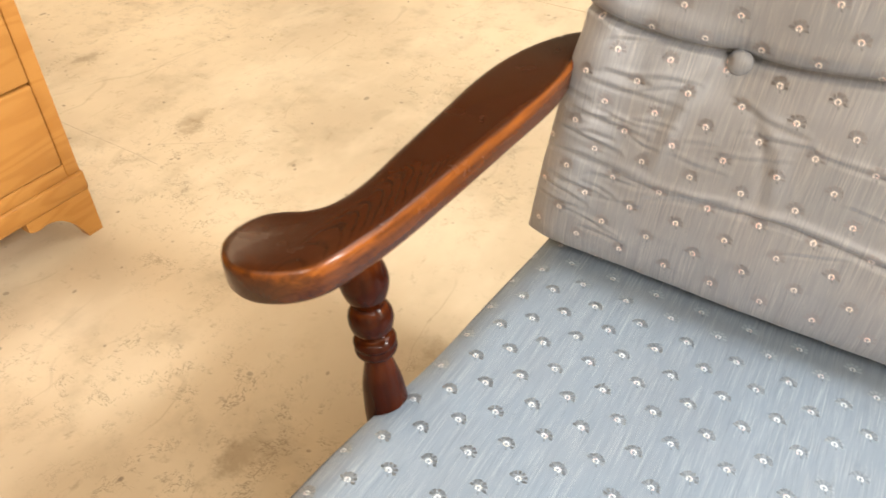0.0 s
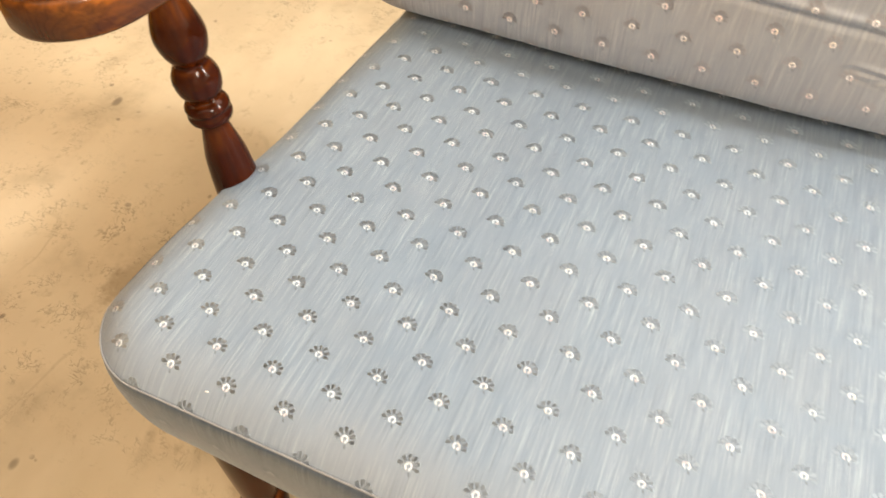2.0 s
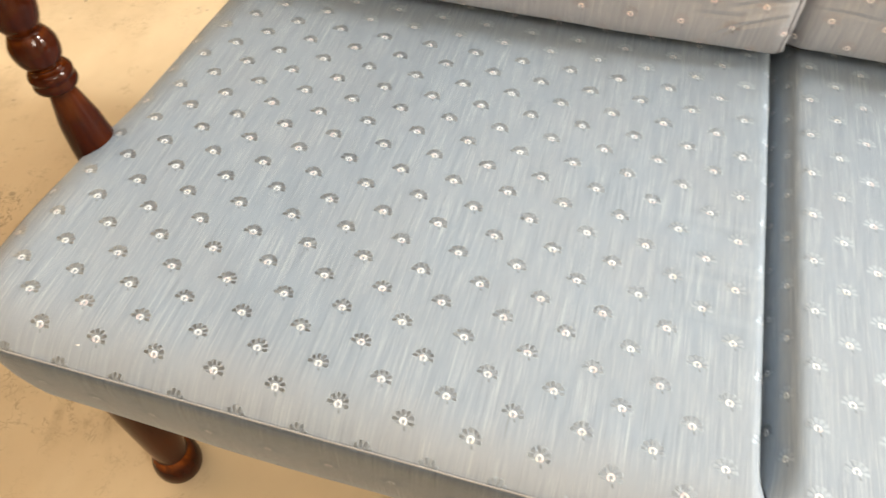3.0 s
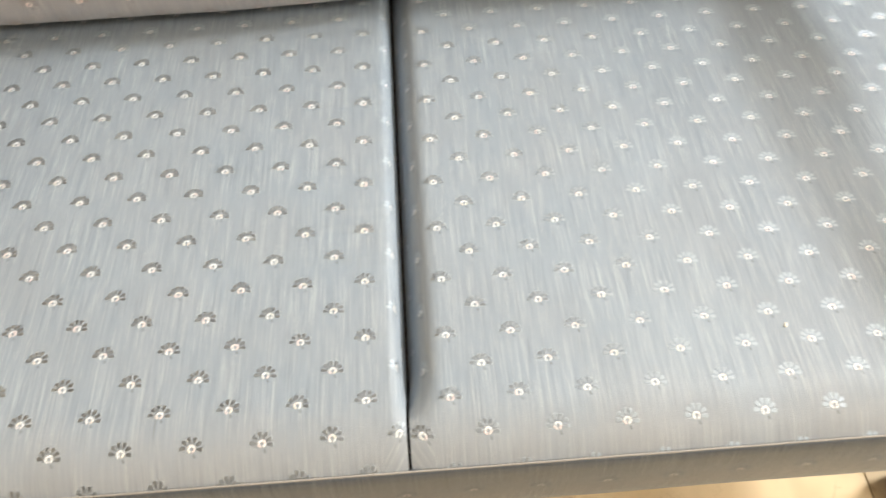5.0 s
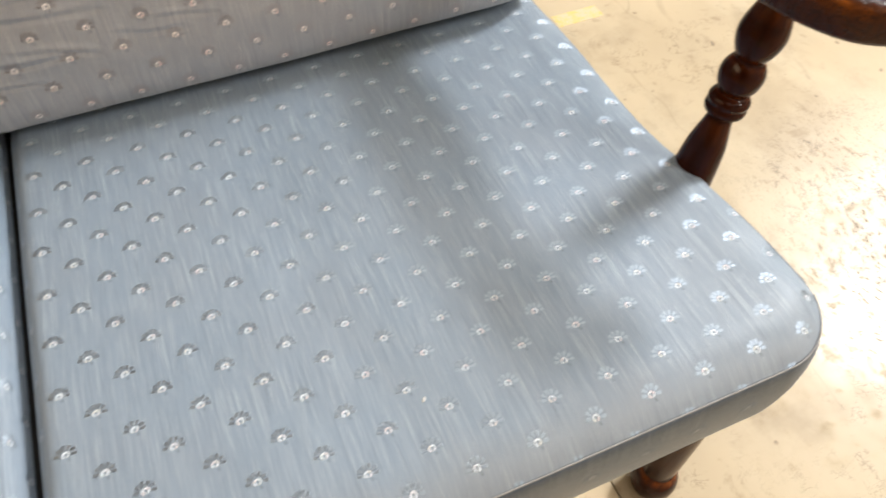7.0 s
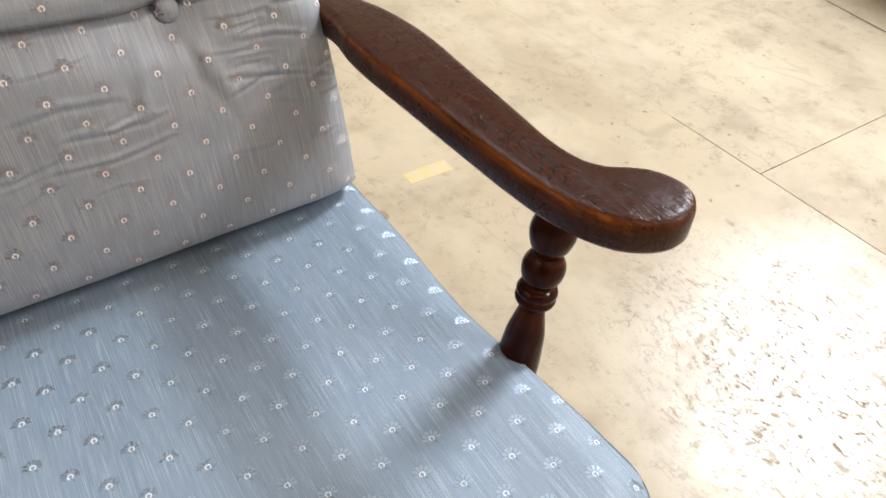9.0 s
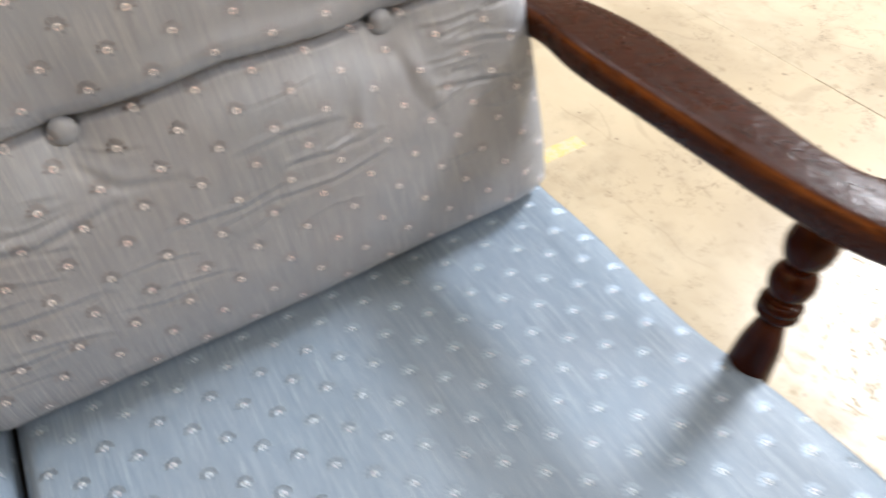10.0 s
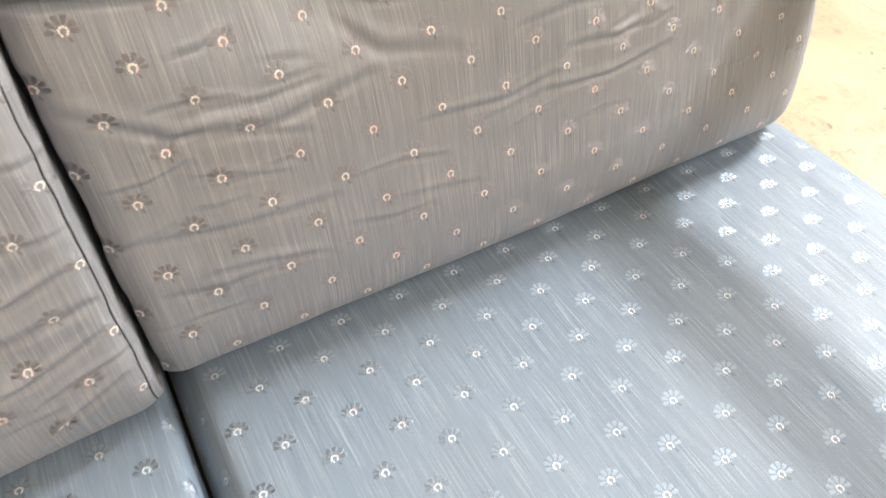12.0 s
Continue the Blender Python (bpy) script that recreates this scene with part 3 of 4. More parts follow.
# the hem's pale tone paints in the light that the lower lip catches
part("hem", tube(hem, 0.0011, 6), THREAD, seat, "lower hem, its pale tone painting in caught light")


U0, V0 = {-1: 0.027, 1: 0.6655}, {-1: 0.2295, 1: 0.2147}   # where the cloth's motifs begin


# creases in the cloth of each back cushion: points (across, up) in metres from its middle and foot, depth, width
CREASES = {
    -1: [([(-0.31, 0.140), (-0.18, 0.122), (-0.05, 0.130), (0.05, 0.118), (0.20, 0.112), (0.31, 0.122)], 0.0055, 0.0045),
         ([(-0.31, 0.188), (-0.26, 0.180), (-0.21, 0.174)], 0.004, 0.0035), ([(-0.31, 0.165), (-0.27, 0.157), (-0.235, 0.150)], 0.0045, 0.003),
         ([(-0.30, 0.222), (-0.25, 0.216), (-0.18, 0.213)], 0.003, 0.003), ([(-0.31, 0.108), (-0.27, 0.100), (-0.24, 0.098)], 0.0035, 0.003),
         ([(-0.12, 0.235), (-0.09, 0.19), (-0.08, 0.14)], 0.003, 0.008), ([(-0.17, 0.24), (-0.185, 0.19), (-0.19, 0.15)], -0.003, 0.010),
         ([(-0.05, 0.205), (0.02, 0.200), (0.08, 0.206)], 0.003, 0.003), ([(0.31, 0.06), (0.27, 0.045), (0.25, 0.03)], 0.004, 0.003),
         ([(0.31, 0.10), (0.26, 0.085), (0.22, 0.08)], 0.004, 0.003), ([(0.31, 0.15), (0.27, 0.14), (0.24, 0.142)], 0.004, 0.003)],
    1: [([(-0.31, 0.225), (-0.26, 0.195), (-0.20, 0.185), (-0.13, 0.198)], 0.005, 0.0045), ([(-0.31, 0.135), (-0.25, 0.125), (-0.17, 0.122)], 0.003, 0.0035),
        ([(0.0, 0.146), (0.06, 0.142), (0.12, 0.150)], 0.0045, 0.003), ([(0.02, 0.175), (0.07, 0.170), (0.105, 0.178)], 0.0045, 0.003),
        ([(0.19, 0.190), (0.25, 0.180), (0.31, 0.170)], 0.0055, 0.0035), ([(0.21, 0.225), (0.26, 0.222), (0.31, 0.210)], 0.003, 0.003),
        ([(0.155, 0.25), (0.165, 0.20), (0.185, 0.16)], 0.004, 0.008), ([(0.12, 0.25), (0.105, 0.20), (0.10, 0.17)], -0.003, 0.010),
        ([(-0.15, 0.24), (-0.12, 0.21), (-0.07, 0.20)], 0.003, 0.005), ([(-0.02, 0.20), (0.03, 0.205), (0.08, 0.20)], 0.003, 0.0035),
        ([(-0.10, 0.155), (-0.03, 0.150), (0.01, 0.158)], 0.003, 0.003), ([(-0.30, 0.09), (-0.26, 0.082), (-0.2, 0.085)], 0.003, 0.004)],
}


luck = random.Random(7)
for side in (-1, 1):
    for _ in range(46):
        edge = luck.random() < 0.6
        x0 = luck.choice((-1, 1)) * luck.uniform(0.20, 0.31) if edge else luck.uniform(-0.22, 0.22)
        s0 = luck.uniform(0.05, 0.30) if edge else luck.uniform(0.09, 0.26)
        half, tilt, bend = luck.uniform(0.015, 0.04), luck.uniform(-0.25, 0.25), luck.uniform(-0.004, 0.004)
        CREASES[side].append(([(x0 - half, s0 - half * tilt), (x0, s0 + bend), (x0 + half, s0 + half * tilt)], luck.uniform(0.0012, 0.0036), luck.uniform(0.0018, 0.003)))


def crease(points, x, s):
    """Signed distance to a crease, and how far along it (0 to 1)."""
    best = (9.0, 0.0)
    n = len(points) - 1
    for k, ((x0, s0), (x1, s1)) in enumerate(zip(points, points[1:])):
        dx, ds = x1 - x0, s1 - s0
        t = min(max(((x - x0) * dx + (s - s0) * ds) / (dx * dx + ds * ds), 0.0), 1.0)
        ex, es = x - x0 - t * dx, s - s0 - t * ds
        d = math.hypot(ex, es)
        if d < abs(best[0]):
            up_side = es * abs(dx) - ex * ds * (1 if dx > 0 else -1)
            best = (math.copysign(d, up_side), (k + t) / n)
    return best


def back_cushion(cx, W, side, seed, foot_y):
    """A thick back cushion with a pleat through its two buttons; its face leans back."""
    bm = bmesh.new()
    uv = bm.loops.layers.uv.new("UVMap")
    Hh = 0.44
    nx, nz = 300, 225
    lean = math.radians(13)
    up = Vector((0, math.sin(lean), math.cos(lean)))
    away = Vector((0, -math.cos(lean), math.sin(lean)))
    foot = Vector((cx, foot_y, 0.4205))
    low = 0.0060            # the face begins a little above the seat
    pleat = 0.272
    grid = []
    for j in range(nz + 1):
        s = low + (Hh - low) * j / nz
        row = []
        for i in range(nx + 1):
            a = -1 + 2 * i / nx
            a = a + 0.06 * math.sin(math.pi * a)
            x = W * a
            taper = (0.023 if side < 0 else 0.011) * min(s / 0.24, 1.1) * smoothstep(0.5, 1.0, a * side)
            # pillow shape
            inner = x * side < 0
            ex = min((W - abs(x)) / (0.022 if inner else 0.05), 1.0)
            ez = min((s - low) / 0.075, 1.0)
            et = min((Hh - s) / 0.07, 1.0)
            d = 0.016 - (0.011 if inner else 0.016) * (1 - ex) ** 2.4 - 0.034 * max(1 - (s - low) / 0.012, 0.0) ** 1.8 + 0.0235 * (1 - (1 - ez) ** 2.0) + 0.004 * math.exp(-(((s - 0.028) / 0.022) ** 2)) - 0.05 * (1 - et) ** 2.4
            d += 0.012 * math.sin(math.pi * min(s / 0.44, 1)) * (1 - a * a) + 0.008 * (1 - a * a) * (1 - min(s / 0.15, 1.0))
            d += (0.018 if side < 0 else 0.010) * smoothstep(0.02, 0.2, s) * smoothstep(0.72, 1.0, a * side)
            # pleat and buttons: the cloth above the pleat rolls over it
            sag = pleat + 0.014 * (abs(x) / 0.148 - 1) ** 2 * (0.6 if abs(x) < 0.148 else 0.9) + 0.003 * noise.noise((a * 4, seed, 0))
            dp = s - sag
            pinch = 0.0
            for b in (-0.148, 0.148):
                r = math.hypot(x - b - 0.006, s - pleat + 0.006)
                pinch = max(pinch, math.exp(-((r / 0.042) ** 1.2)))
            d -= 0.013 * math.exp(-((dp / 0.0036) ** 2)) + 0.009 * math.exp(-((dp / 0.03) ** 2)) + 0.026 * pinch
            if dp > 0:
                d += 0.006 * math.exp(-(((dp - 0.016) / 0.014) ** 2))
            # creases and slack
            for pts, depth, width in CREASES[side]:
                width *= 0.8
                far = 5 * width
                if x < pts[0][0] - far and x < pts[-1][0] - far or x > pts[0][0] + far and x > pts[-1][0] + far or abs(s - pts[0][1]) > 0.1 or abs(s - pts[1][1]) > 0.08:
                    continue
                e, t = crease(pts, x, s)
                if abs(e) < 5 * width:
                    fade = math.sin(math.pi * min(max(0.08 + 0.84 * t, 0), 1)) ** 0.7
                    d -= (0.8 if side < 0 else 0.55) * depth * fade * (math.exp(-((e / width) ** 2)) - 0.7 * math.exp(-(((e - 2.0 * width) / (1.5 * width)) ** 2)))
            d += 0.0022 * noise.noise((x * 7 + seed, s * 30, 0.4)) * smoothstep(0.35, 0.95, abs(a))
            d += 0.0012 * noise.noise((x * 18, s * 42 + seed, 2.2)) * smoothstep(0.1, 0.9, abs(a))
            d += 0.003 * noise.noise((x * 6, s * 6, seed)) + 0.0009 * noise.noise((x * 25, s * 25, seed))
            ear = 0.009 * max(1 - s / 0.035, 0.0) ** 2 * max((abs(x) - W + 0.05) / 0.05, 0.0) ** 2
            rumple = inner * smoothstep(0.9, 1.0, abs(a)) * (0.0018 * noise.noise((s * 21, seed, 7.0)) + 0.0010 * noise.noise((s * 60, seed, 3.0)))
            p = foot + Vector((x + rumple - side * taper + math.copysign(ear * (1 - 0.6 * inner), x), 0, 0)) + up * s + away * (d + 0.8 * ear)
            row.append((bm.verts.new(p), x, s))
        grid.append(row)
    for a, b in zip(grid, grid[1:]):
        for i in range(nx):
            q = (a[i], a[i + 1], b[i + 1], b[i])
            f = bm.faces.new([v for v, _, _ in q])
            for l, (_, x, s) in zip(f.loops, q):
                l[uv].uv = (1.012 * (l.vert.co.x - U0[side]) / COL, (s - V0[side]) / ROW2)
    # the boxed sides and the back
    rim = [grid[0][i] for i in range(nx + 1)] + [grid[j][nx] for j in range(1, nz + 1)] + [grid[nz][i] for i in range(nx - 1, -1, -1)] + [grid[j][0] for j in range(nz - 1, 0, -1)]
    loops = [rim]
    for deep, swell in ((0.005, 0.002), (0.03, 0.0045), (0.07, 0.0045), (0.10, 0.002), (0.108, -0.012)):
        ring = []
        for v, x, s in rim:
            way = 1 if x > W - 1e-6 else -1 if x < -W + 1e-6 else 0
            ox = way * (swell if way == side else -0.25 * abs(swell))
            oz = swell * (1 if s > Hh - 1e-6 else 0)
            oz -= (low - 0.0003) * (s < low + 1e-6) * (deep > 0.05)
            ring.append((bm.verts.new(v.co - away * deep + Vector((ox, 0, 0)) + up * oz), x + math.copysign(deep, x) * (abs(x) > W - 1e-6), s + deep * ((s > Hh - 1e-6) - (s < low + 1e-6))))
        loops.append(ring)
    for a, b in zip(loops, loops[1:]):
        for k in range(len(rim)):
            k2 = (k + 1) % len(rim)
            q = (a[k], b[k], b[k2], a[k2])
            f = bm.faces.new([v for v, _, _ in q])
            for l, (_, x, s) in zip(f.loops, q):
                l[uv].uv = (1.012 * (cx + x - U0[side]) / COL, (s - V0[side]) / ROW2)
    bm.faces.new([v for v, _, _ in loops[-1]])
    bmesh.ops.recalc_face_normals(bm, faces=bm.faces[:])
    foot_line = [c[0].co + away * 0.004 - Vector((0, 0, 0.0042)) for c in grid[0][2:-2:2]]
    edges = {i: [grid[j][i + (3 if i == 0 else -3)][0].co + away * 0.0002 for j in range(0, nz + 1, 2)] for i in (0, nx)}
    ob = thing("back_cushion", "grey-blue satin back cushion, tufted with two covered buttons", "cushion", "back cushions")
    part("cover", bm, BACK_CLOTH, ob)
    for i in ((nx,) if side < 0 else ()):
        part("seam", tube(edges[i], 0.0006, 6), SEAM_AND_SHADE, ob, "dark stitched seam")
    # dark tube along the foot paints in the contact shade
    part("contact_shade", tube(foot_line, 0.0017, 6), SEAM_AND_SHADE, ob, "dark strip painting in the contact shade along the foot")
    for b in (-0.148, 0.148):
        btn = bmesh.new()
        uvb = btn.loops.layers.uv.new("UVMap")
        bmesh.ops.create_uvsphere(btn, u_segments=28, v_segments=16, radius=0.0125)
        for v in btn.verts:
            v.co = Vector((v.co.x, v.co.y, v.co.z * 0.62))
        for f in btn.faces:
            for l in f.loops:
                l[uvb].uv = (l.vert.co.x / COL + 0.25, l.vert.co.y / ROW2 + 0.02)
        m = Matrix.Translation(foot + Vector((b + 0.006, 0, 0)) + up * (pleat - 0.006) + away * 0.021) @ away.to_track_quat("Z", "Y").to_matrix().to_4x4()
        bmesh.ops.transform(btn, matrix=m, verts=btn.verts[:])
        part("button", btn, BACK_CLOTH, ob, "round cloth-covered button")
    return ob


back_cushion(MID - 0.3255, 0.3245, -1, 1.3, 0.508)
back_cushion(MID + 0.3230, 0.3198, 1, 4.1, 0.528)

frame_thing = thing("settee_frame", "dark mahogany-stained wooden settee frame with turned posts and paddle arms", "settee")

ARM_TOP, ARM_THICK = 0.660, 0.034
# half outline of an arm from above: distance outwards from the settee's middle, and y
ARM_OUT = [(0.640, 0.665), (0.643, 0.620), (0.650, 0.592), (0.668, 0.565), (0.686, 0.520), (0.695, 0.470), (0.697, 0.42), (0.694, 0.36), (0.690, 0.28), (0.687, 0.225), (0.691, 0.190), (0.702, 0.171), (0.717, 0.160), (0.731, 0.146), (0.739, 0.126), (0.737, 0.108), (0.725, 0.094), (0.707, 0.088), (0.687, 0.092), (0.665, 0.108), (0.649, 0.135), (0.639, 0.17), (0.633, 0.22), (0.629, 0.29), (0.625, 0.37), (0.6215, 0.44), (0.6225, 0.48), (0.627, 0.52), (0.622, 0.56), (0.606, 0.665)]
FMID = 0.5855                   # middle of the wooden frame


def arm(side):
    line = [Vector((FMID + side * p.x + (0.005 * smoothstep(0.165, 0.115, p.y) if side < 0 else 0.0), p.y + (0.002 if side < 0 else 0.0))) for p in spline([(x, y, 0) for x, y in ARM_OUT], 5)]
    normals = []
    for k in range(len(line)):
        d = (line[min(k + 1, len(line) - 1)] - line[max(k - 1, 0)]).normalized()
        o = Vector((d.y, -d.x)) * (1 if side > 0 else -1)
        normals.append(o)
    bm = bmesh.new()
    rings = []
    wear_and_glow = bm.verts.layers.float.new("wear_and_glow")
    for inset, z in ((0.010, ARM_TOP), (0.0045, ARM_TOP - 0.0008), (0.0015, ARM_TOP - 0.003), (0.0, ARM_TOP - 0.0075), (-0.0003, ARM_TOP - 0.0135), (0.0, ARM_TOP - ARM_THICK + 0.006), (0.002, ARM_TOP - ARM_THICK + 0.002), (0.007, ARM_TOP - ARM_THICK)):
        rings.append([bm.verts.new((p.x + o.x * inset, p.y + o.y * inset, z)) for p, o in zip(line, normals)])
    # use has rubbed the stain off along the inner edge; on the west arm extra orange paints in the lamps' light
    round_it = (0.0, 0.02, 0.35, 0.08, 0.0, 0.0, 0.0, 0.0)
    inside = (0.0, 0.05, 0.75, 0.62, 0.26, 0.16, 0.42, 0.0) if side < 0 else (0.0, 0.05, 0.8, 0.4, 0.08, 0.0, 0.05, 0.0)
    for ring, low, high in zip(rings, round_it, inside):
        for v, o in zip(ring, normals):
            f = smoothstep(0.35, 0.95, o.x * side)
            v[wear_and_glow] = low + (high - low) * f
    k = len(line)
    for a, b in zip(rings, rings[1:]):
        for i in range(k):
            bm.faces.new((a[i], a[(i + 1) % k], b[(i + 1) % k], b[i]))
    for ring in (rings[0], rings[-1]):
        half = k // 2
        for i in range(half - 1 + (k % 2)):
            q = [ring[i], ring[i + 1], ring[k - 2 - i], ring[k - 1 - i]]
            q = list(dict.fromkeys(q))
            if len(q) > 2:
                bm.faces.new(q)
    bmesh.ops.recalc_face_normals(bm, faces=bm.faces[:])
    return bm


POST = spline([(0.0120, 0, 0.646), (0.0118, 0, 0.628), (0.0130, 0, 0.614), (0.0172, 0, 0.599), (0.0215, 0, 0.584), (0.0226, 0, 0.573), (0.0200, 0, 0.561), (0.0162, 0, 0.553), (0.0145, 0, 0.549), (0.0165, 0, 0.546), (0.0205, 0, 0.538),
               (0.0215, 0, 0.530), (0.0195, 0, 0.520), (0.0150, 0, 0.513), (0.0148, 0, 0.511), (0.0185, 0, 0.508), (0.0208, 0, 0.503), (0.0196, 0, 0.4985), (0.0208, 0, 0.494), (0.0190, 0, 0.4885),
               (0.0120, 0, 0.485), (0.0128, 0, 0.480), (0.0165, 0, 0.463), (0.0200, 0, 0.446), (0.0216, 0, 0.430), (0.0228, 0, 0.412), (0.0234, 0, 0.395), (0.0230, 0, 0.360), (0.0215, 0, 0.300)], 5)
LEG = spline([(0.030, 0, 0.3105), (0.0295, 0, 0.300), (0.024, 0, 0.293), (0.027, 0, 0.285), (0.0275, 0, 0.26), (0.026, 0, 0.20), (0.0225, 0, 0.10), (0.0205, 0, 0.062), (0.0215, 0, 0.056), (0.027, 0, 0.044), (0.0295, 0, 0.030), (0.0285, 0, 0.014), (0.023, 0, 0.003), (0.018, 0, 0.0)], 5)
for side in (-1, 1):
    part("arm", arm(side), SMOOTH_WOOD if side < 0 else DARK_WOOD, frame_thing, "dark wooden paddle arm with rubbed orange edge")
    p = part("post", lathe([(v.x, v.z) for v in POST]), TURNED_WOOD, frame_thing, "turned baluster post")
    p.matrix_world = Matrix.Translation((FMID + side * (0.672 if side < 0 else 0.6785), 0.2055, 0.4875)) @ pose(0, 0, 0, 0, -5.2 if side < 0 else 8.0, 0) @ Matrix.Translation((0, 0, -0.495))
    for y in (0.030, 0.62):
        lg = part("leg", lathe([(v.x, v.z) for v in LEG]), TURNED_WOOD, frame_thing, "turned leg with a ball foot")
        lg.location = (FMID + side * 0.600, y, 0)
    part("back_post", box(FMID + side * 0.612 - 0.02, 0.655, 0.27, FMID + side * 0.612 + 0.02, 0.695, 0.86, 0.006), TURNED_WOOD, frame_thing)
    part("side_rail", box(FMID + side * 0.635 - 0.018, 0.02, 0.240, FMID + side * 0.635 + 0.018, 0.64, 0.3045, 0.004), DARK_WOOD, frame_thing)
part("front_rail", box(FMID - 0.617, 0.02, 0.240, FMID + 0.617, 0.05, 0.3045, 0.004), DARK_WOOD, frame_thing)
part("back_rail", box(FMID - 0.617, 0.64, 0.240, FMID + 0.617, 0.67, 0.3045, 0.004), DARK_WOOD, frame_thing)
part("top_rail", box(FMID - 0.61, 0.665, 0.78, FMID + 0.61, 0.69, 0.85, 0.006), DARK_WOOD, frame_thing)
# added black panel, so that the cushions' gap looks shaded
part("back_panel", box(FMID - 0.595, 0.652, 0.34, FMID + 0.595, 0.662, 0.845, 0.002), GAP_BLACK, frame_thing, "added black panel, painting the shade between the back cushions")
for k in range(9):
    x = FMID - 0.52 + 0.13 * k
    part("slat", box(x - 0.018, 0.668, 0.33, x + 0.018, 0.684, 0.785, 0.003), DARK_WOOD, frame_thing)

# ---------------------------------------------------------------- the chest of drawers
FX, FY = -1.075, 0.515          # its front corner, at the drawers' face
chest = thing("chest_of_drawers", "golden oak chest of drawers on bracket feet", "chest of drawers", at=(FX, FY, 0))
D, WID, HT = 0.46, 0.95, 0.86
part("carcass", box(-D, -WID, 0.115, -0.018, 0, HT, 0.004), OAK, chest)
part("base_moulding", box(-D, -WID - 0.004, 0.104, 0.004, 0.004, 0.150, 0.006), OAK, chest)
part("top", box(-D - 0.01, -WID - 0.02, HT, 0.022, 0.02, HT + 0.025, 0.007), OAK, chest)
for y0, y1 in ((-0.03, 0.0), (-WID, -WID + 0.03)):
    part("stile", box(-0.02, y0, 0.15, 0.0, y1, HT, 0.003), OAK, chest)
part("rail", box(-0.02, -WID + 0.03, 0.15, 0.0, -0.03, 0.180, 0.002), OAK, chest)
z = 0.182
for h in (0.176, 0.172, 0.160, 0.150):
    drawer = part("drawer", box(-0.03, -WID + 0.032, z, 0.003, -0.032, z + h, 0.004), OAK, chest)
    for yk in (-0.24, -0.70):
        knob = lathe([(0.006, 0.028), (0.014, 0.027), (0.017, 0.022), (0.014, 0.015), (0.007, 0.01), (0.008, 0.0)], 20)
        bmesh.ops.transform(knob, matrix=pose(0.004, yk, z + h / 2, 0, 90, 0), verts=knob.verts[:])
        part("knob", knob, OAK, drawer)
    z += h + 0.005


def bracket(mirror):
    """A bracket foot: a board with a curved inner edge."""
    outline = [(0, 0), (0, 0.105), (-0.145, 0.105)] + [(v.x, v.y) for v in spline([(-0.145, 0.084, 0), (-0.128, 0.078, 0), (-0.105, 0.080, 0), (-0.080, 0.072, 0), (-0.058, 0.050, 0), (-0.042, 0.022, 0), (-0.034, 0.0, 0)], 4)]
    bm = bmesh.new()
    front = [bm.verts.new((0.002, y, z)) for y, z in outline]
    rear = [bm.verts.new((-0.022, y, z)) for y, z in outline]
    bm.faces.new(front)
    bm.faces.new(rear[::-1])
    for k in range(len(outline)):
        k2 = (k + 1) % len(outline)
        bm.faces.new((front[k], rear[k], rear[k2], front[k2]))
    if mirror:
        bmesh.ops.transform(bm, matrix=Matrix.Translation((0, -WID, 0)) @ Matrix.Diagonal((1, -1, 1, 1)), verts=bm.verts[:])
    bmesh.ops.recalc_face_normals(bm, faces=bm.faces[:])
    return bm


for mirror in (False, True):
    part("bracket_foot", bracket(mirror), OAK, chest, smooth=False)
    f = part("bracket_foot", bracket(mirror), OAK, chest, smooth=False)
    f.location = (-D + 0.024, 0, 0)

# ---------------------------------------------------------------- floor slabs
for x0, y0, x1, y1 in SLABS:
    g = 0.0012
    part("slab", box(x0 + g, y0 + g, -0.05, x1 - g, y1 - g, 0.0), DULL_FLOOR_PAINT if x0 > 2 else DARKENED_FLOOR_PAINT if x0 > 0 else FLOOR_PAINT, room_floor, smooth=False)
part("joint_fill", box(2.256, 0.86, -0.04, 2.268, Y1, -0.0004), FLOOR_PAINT, room_floor, smooth=False)
crack = bmesh.new()
rows = [[crack.verts.new((x, 0.757 - 0.035 * (x + 1.53) + 0.004 * math.sin(9 * x) + w, 0.0006)) for w in (-0.0008, 0.0008)] for x in [-2.6 + 0.06 * k for k in range(25)]]
for a, b in zip(rows, rows[1:]):
    crack.faces.new((a[0], b[0], b[1], a[1]))
part("crack", crack, plain("crack_dirt", (0.36, 0.30, 0.22), 0.8), room_floor, smooth=False)

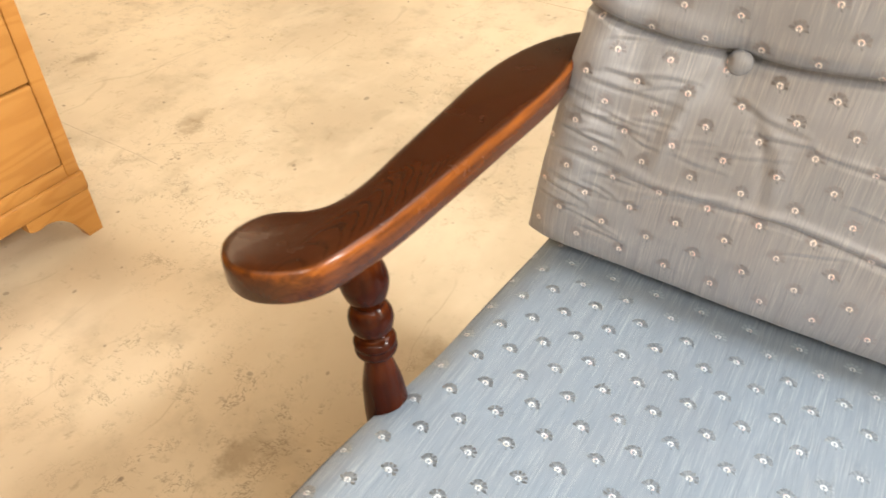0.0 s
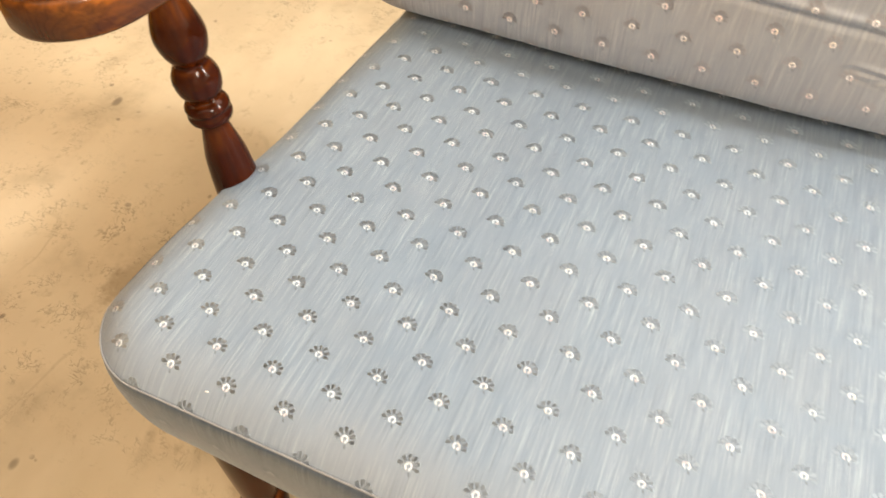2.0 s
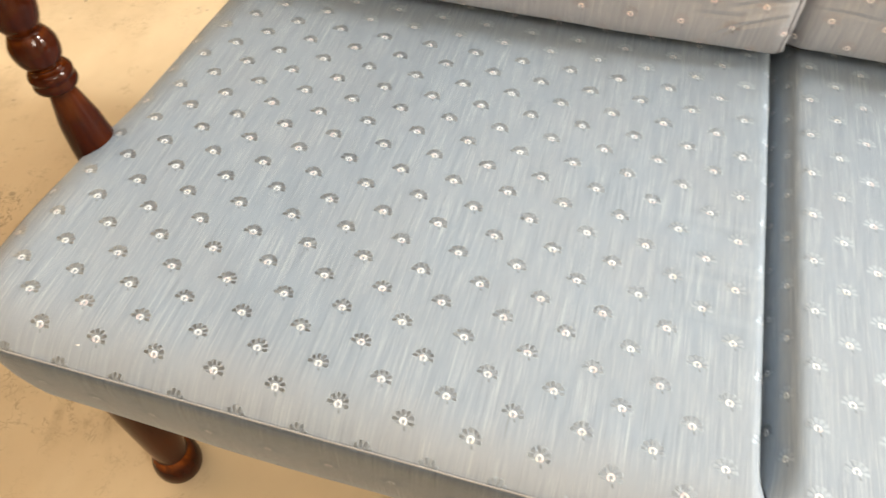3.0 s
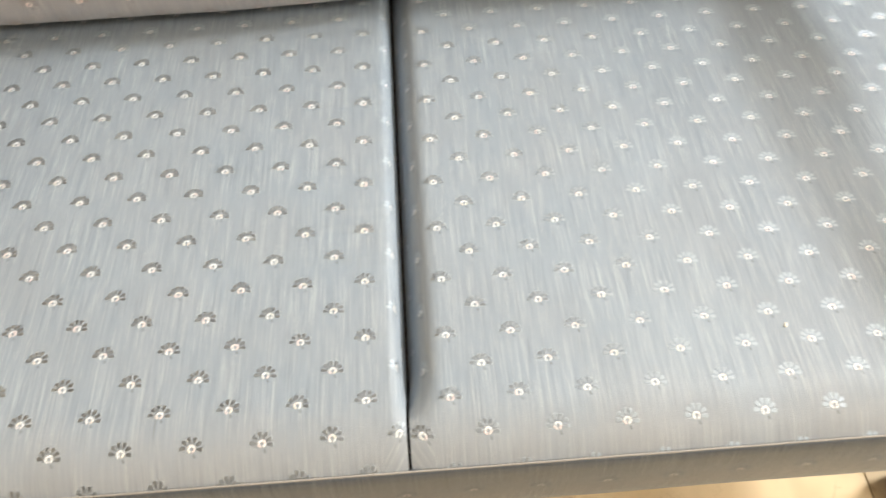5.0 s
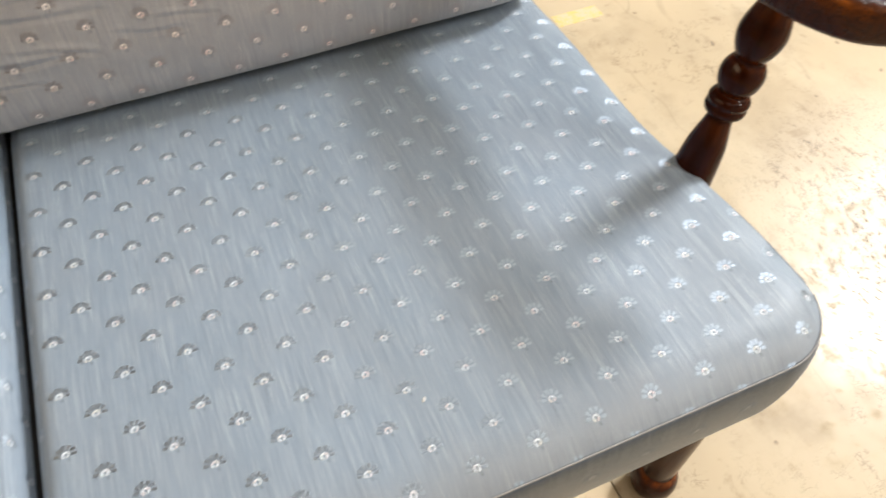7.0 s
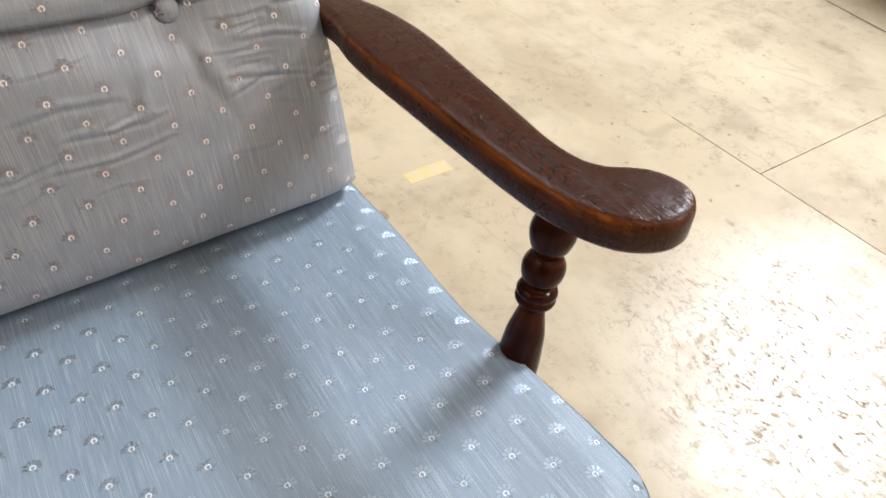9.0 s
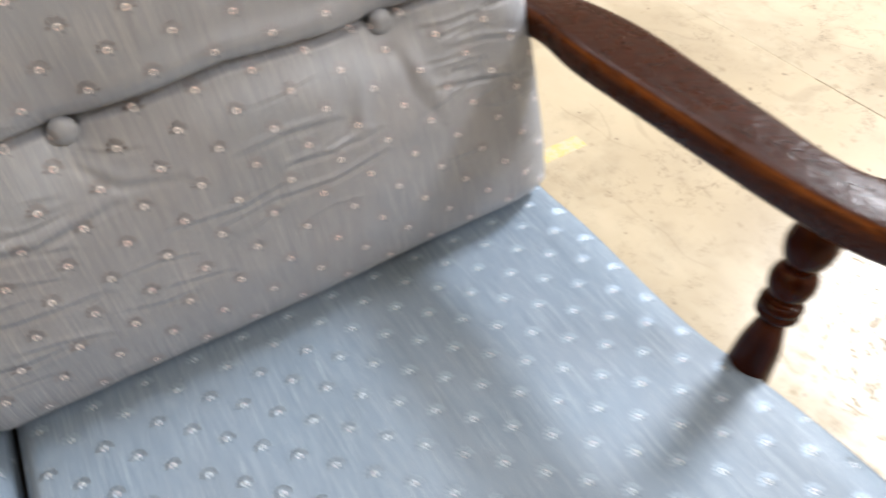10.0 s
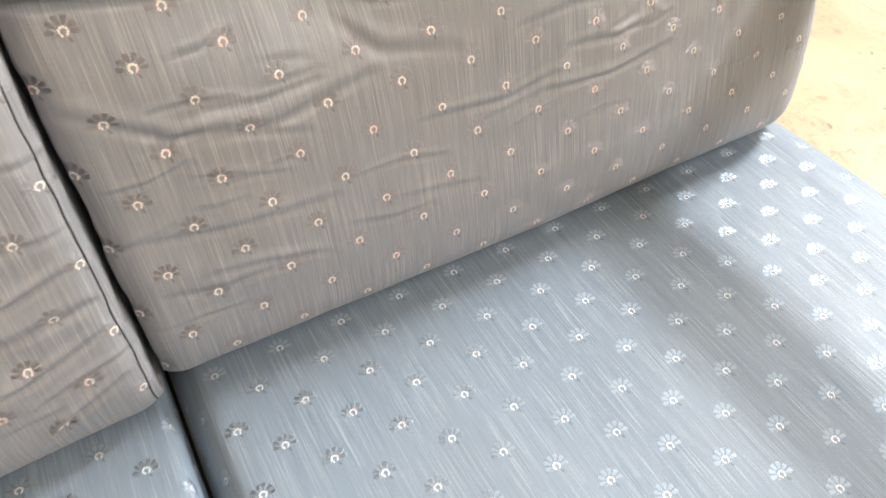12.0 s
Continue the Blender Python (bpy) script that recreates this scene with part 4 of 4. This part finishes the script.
strip = bmesh.new()
strip.faces.new([strip.verts.new((x, y, 0.0008)) for x, y in ((2.890, -0.90), (2.897, -0.90), (3.417, 2.6), (3.410, 2.6))])
part("joint_strip", strip, plain("joint_filler", (0.10, 0.085, 0.065), 0.8), room_floor, smooth=False)

mark = part("yellow_floor_mark", box(1.562, 0.962, -0.004, 1.672, 1.004, 0.0005), YELLOW, smooth=False)
tagged(mark, "worn yellow paint mark on the floor", "floor mark")


def fleck(x, y, z, size, turn):
    bm = bmesh.new()
    bmesh.ops.create_icosphere(bm, subdivisions=2, radius=1.0)
    for v in bm.verts:
        v.co = Vector((v.co.x * size, v.co.y * size * 0.45, v.co.z * size * 0.25)) * (1 + 0.3 * noise.noise(v.co * 2 + Vector((x, y, 0)) * 9))
    ob = part("lint_fleck", bm, WHITE_METAL)
    ob.matrix_world = pose(x, y, z, 0, 0, turn)
    return tagged(ob, "small white fleck of lint lying on the seat", "lint", "lint flecks on the seat")


fleck(0.888, 0.064, SEAT_Z + 0.0012, 0.0026, 60)
fleck(0.040, -0.008, SEAT_Z - 0.006, 0.0016, 10)


# ---------------------------------------------------------------- a low plinth far to the side
plinth = thing("display_plinth", "low cream display plinth with a dark gap under its edge", "plinth", at=(3.253, 0.55, 0.0))
plinth.rotation_euler = (0, 0, radians(-10))
part("kickboard", box(0.05, -1.4, 0.0, 1.2, 1.5, 0.055, 0.004), GAP_BLACK, plinth)
part("top_board", box(0.0, -1.45, 0.055, 1.25, 1.55, 0.085, 0.006), WALL_PAINT, plinth)
part("apron", box(0.03, -1.42, 0.012, 0.05, 1.52, 0.05, 0.003), WALL_PAINT, plinth)
cab = thing("metal_cabinet", "dark grey metal cabinet standing on a low plinth", "cabinet", at=(3.615, 0.55, 0.085))
cab.rotation_euler = (0, 0, radians(-10))
part("body", box(0.0, -1.0, 0.03, 0.5, 1.1, 0.9, 0.01), GREY_METAL, cab)
part("base", box(0.03, -0.97, 0.0, 0.47, 1.07, 0.03, 0.004), GAP_BLACK, cab)
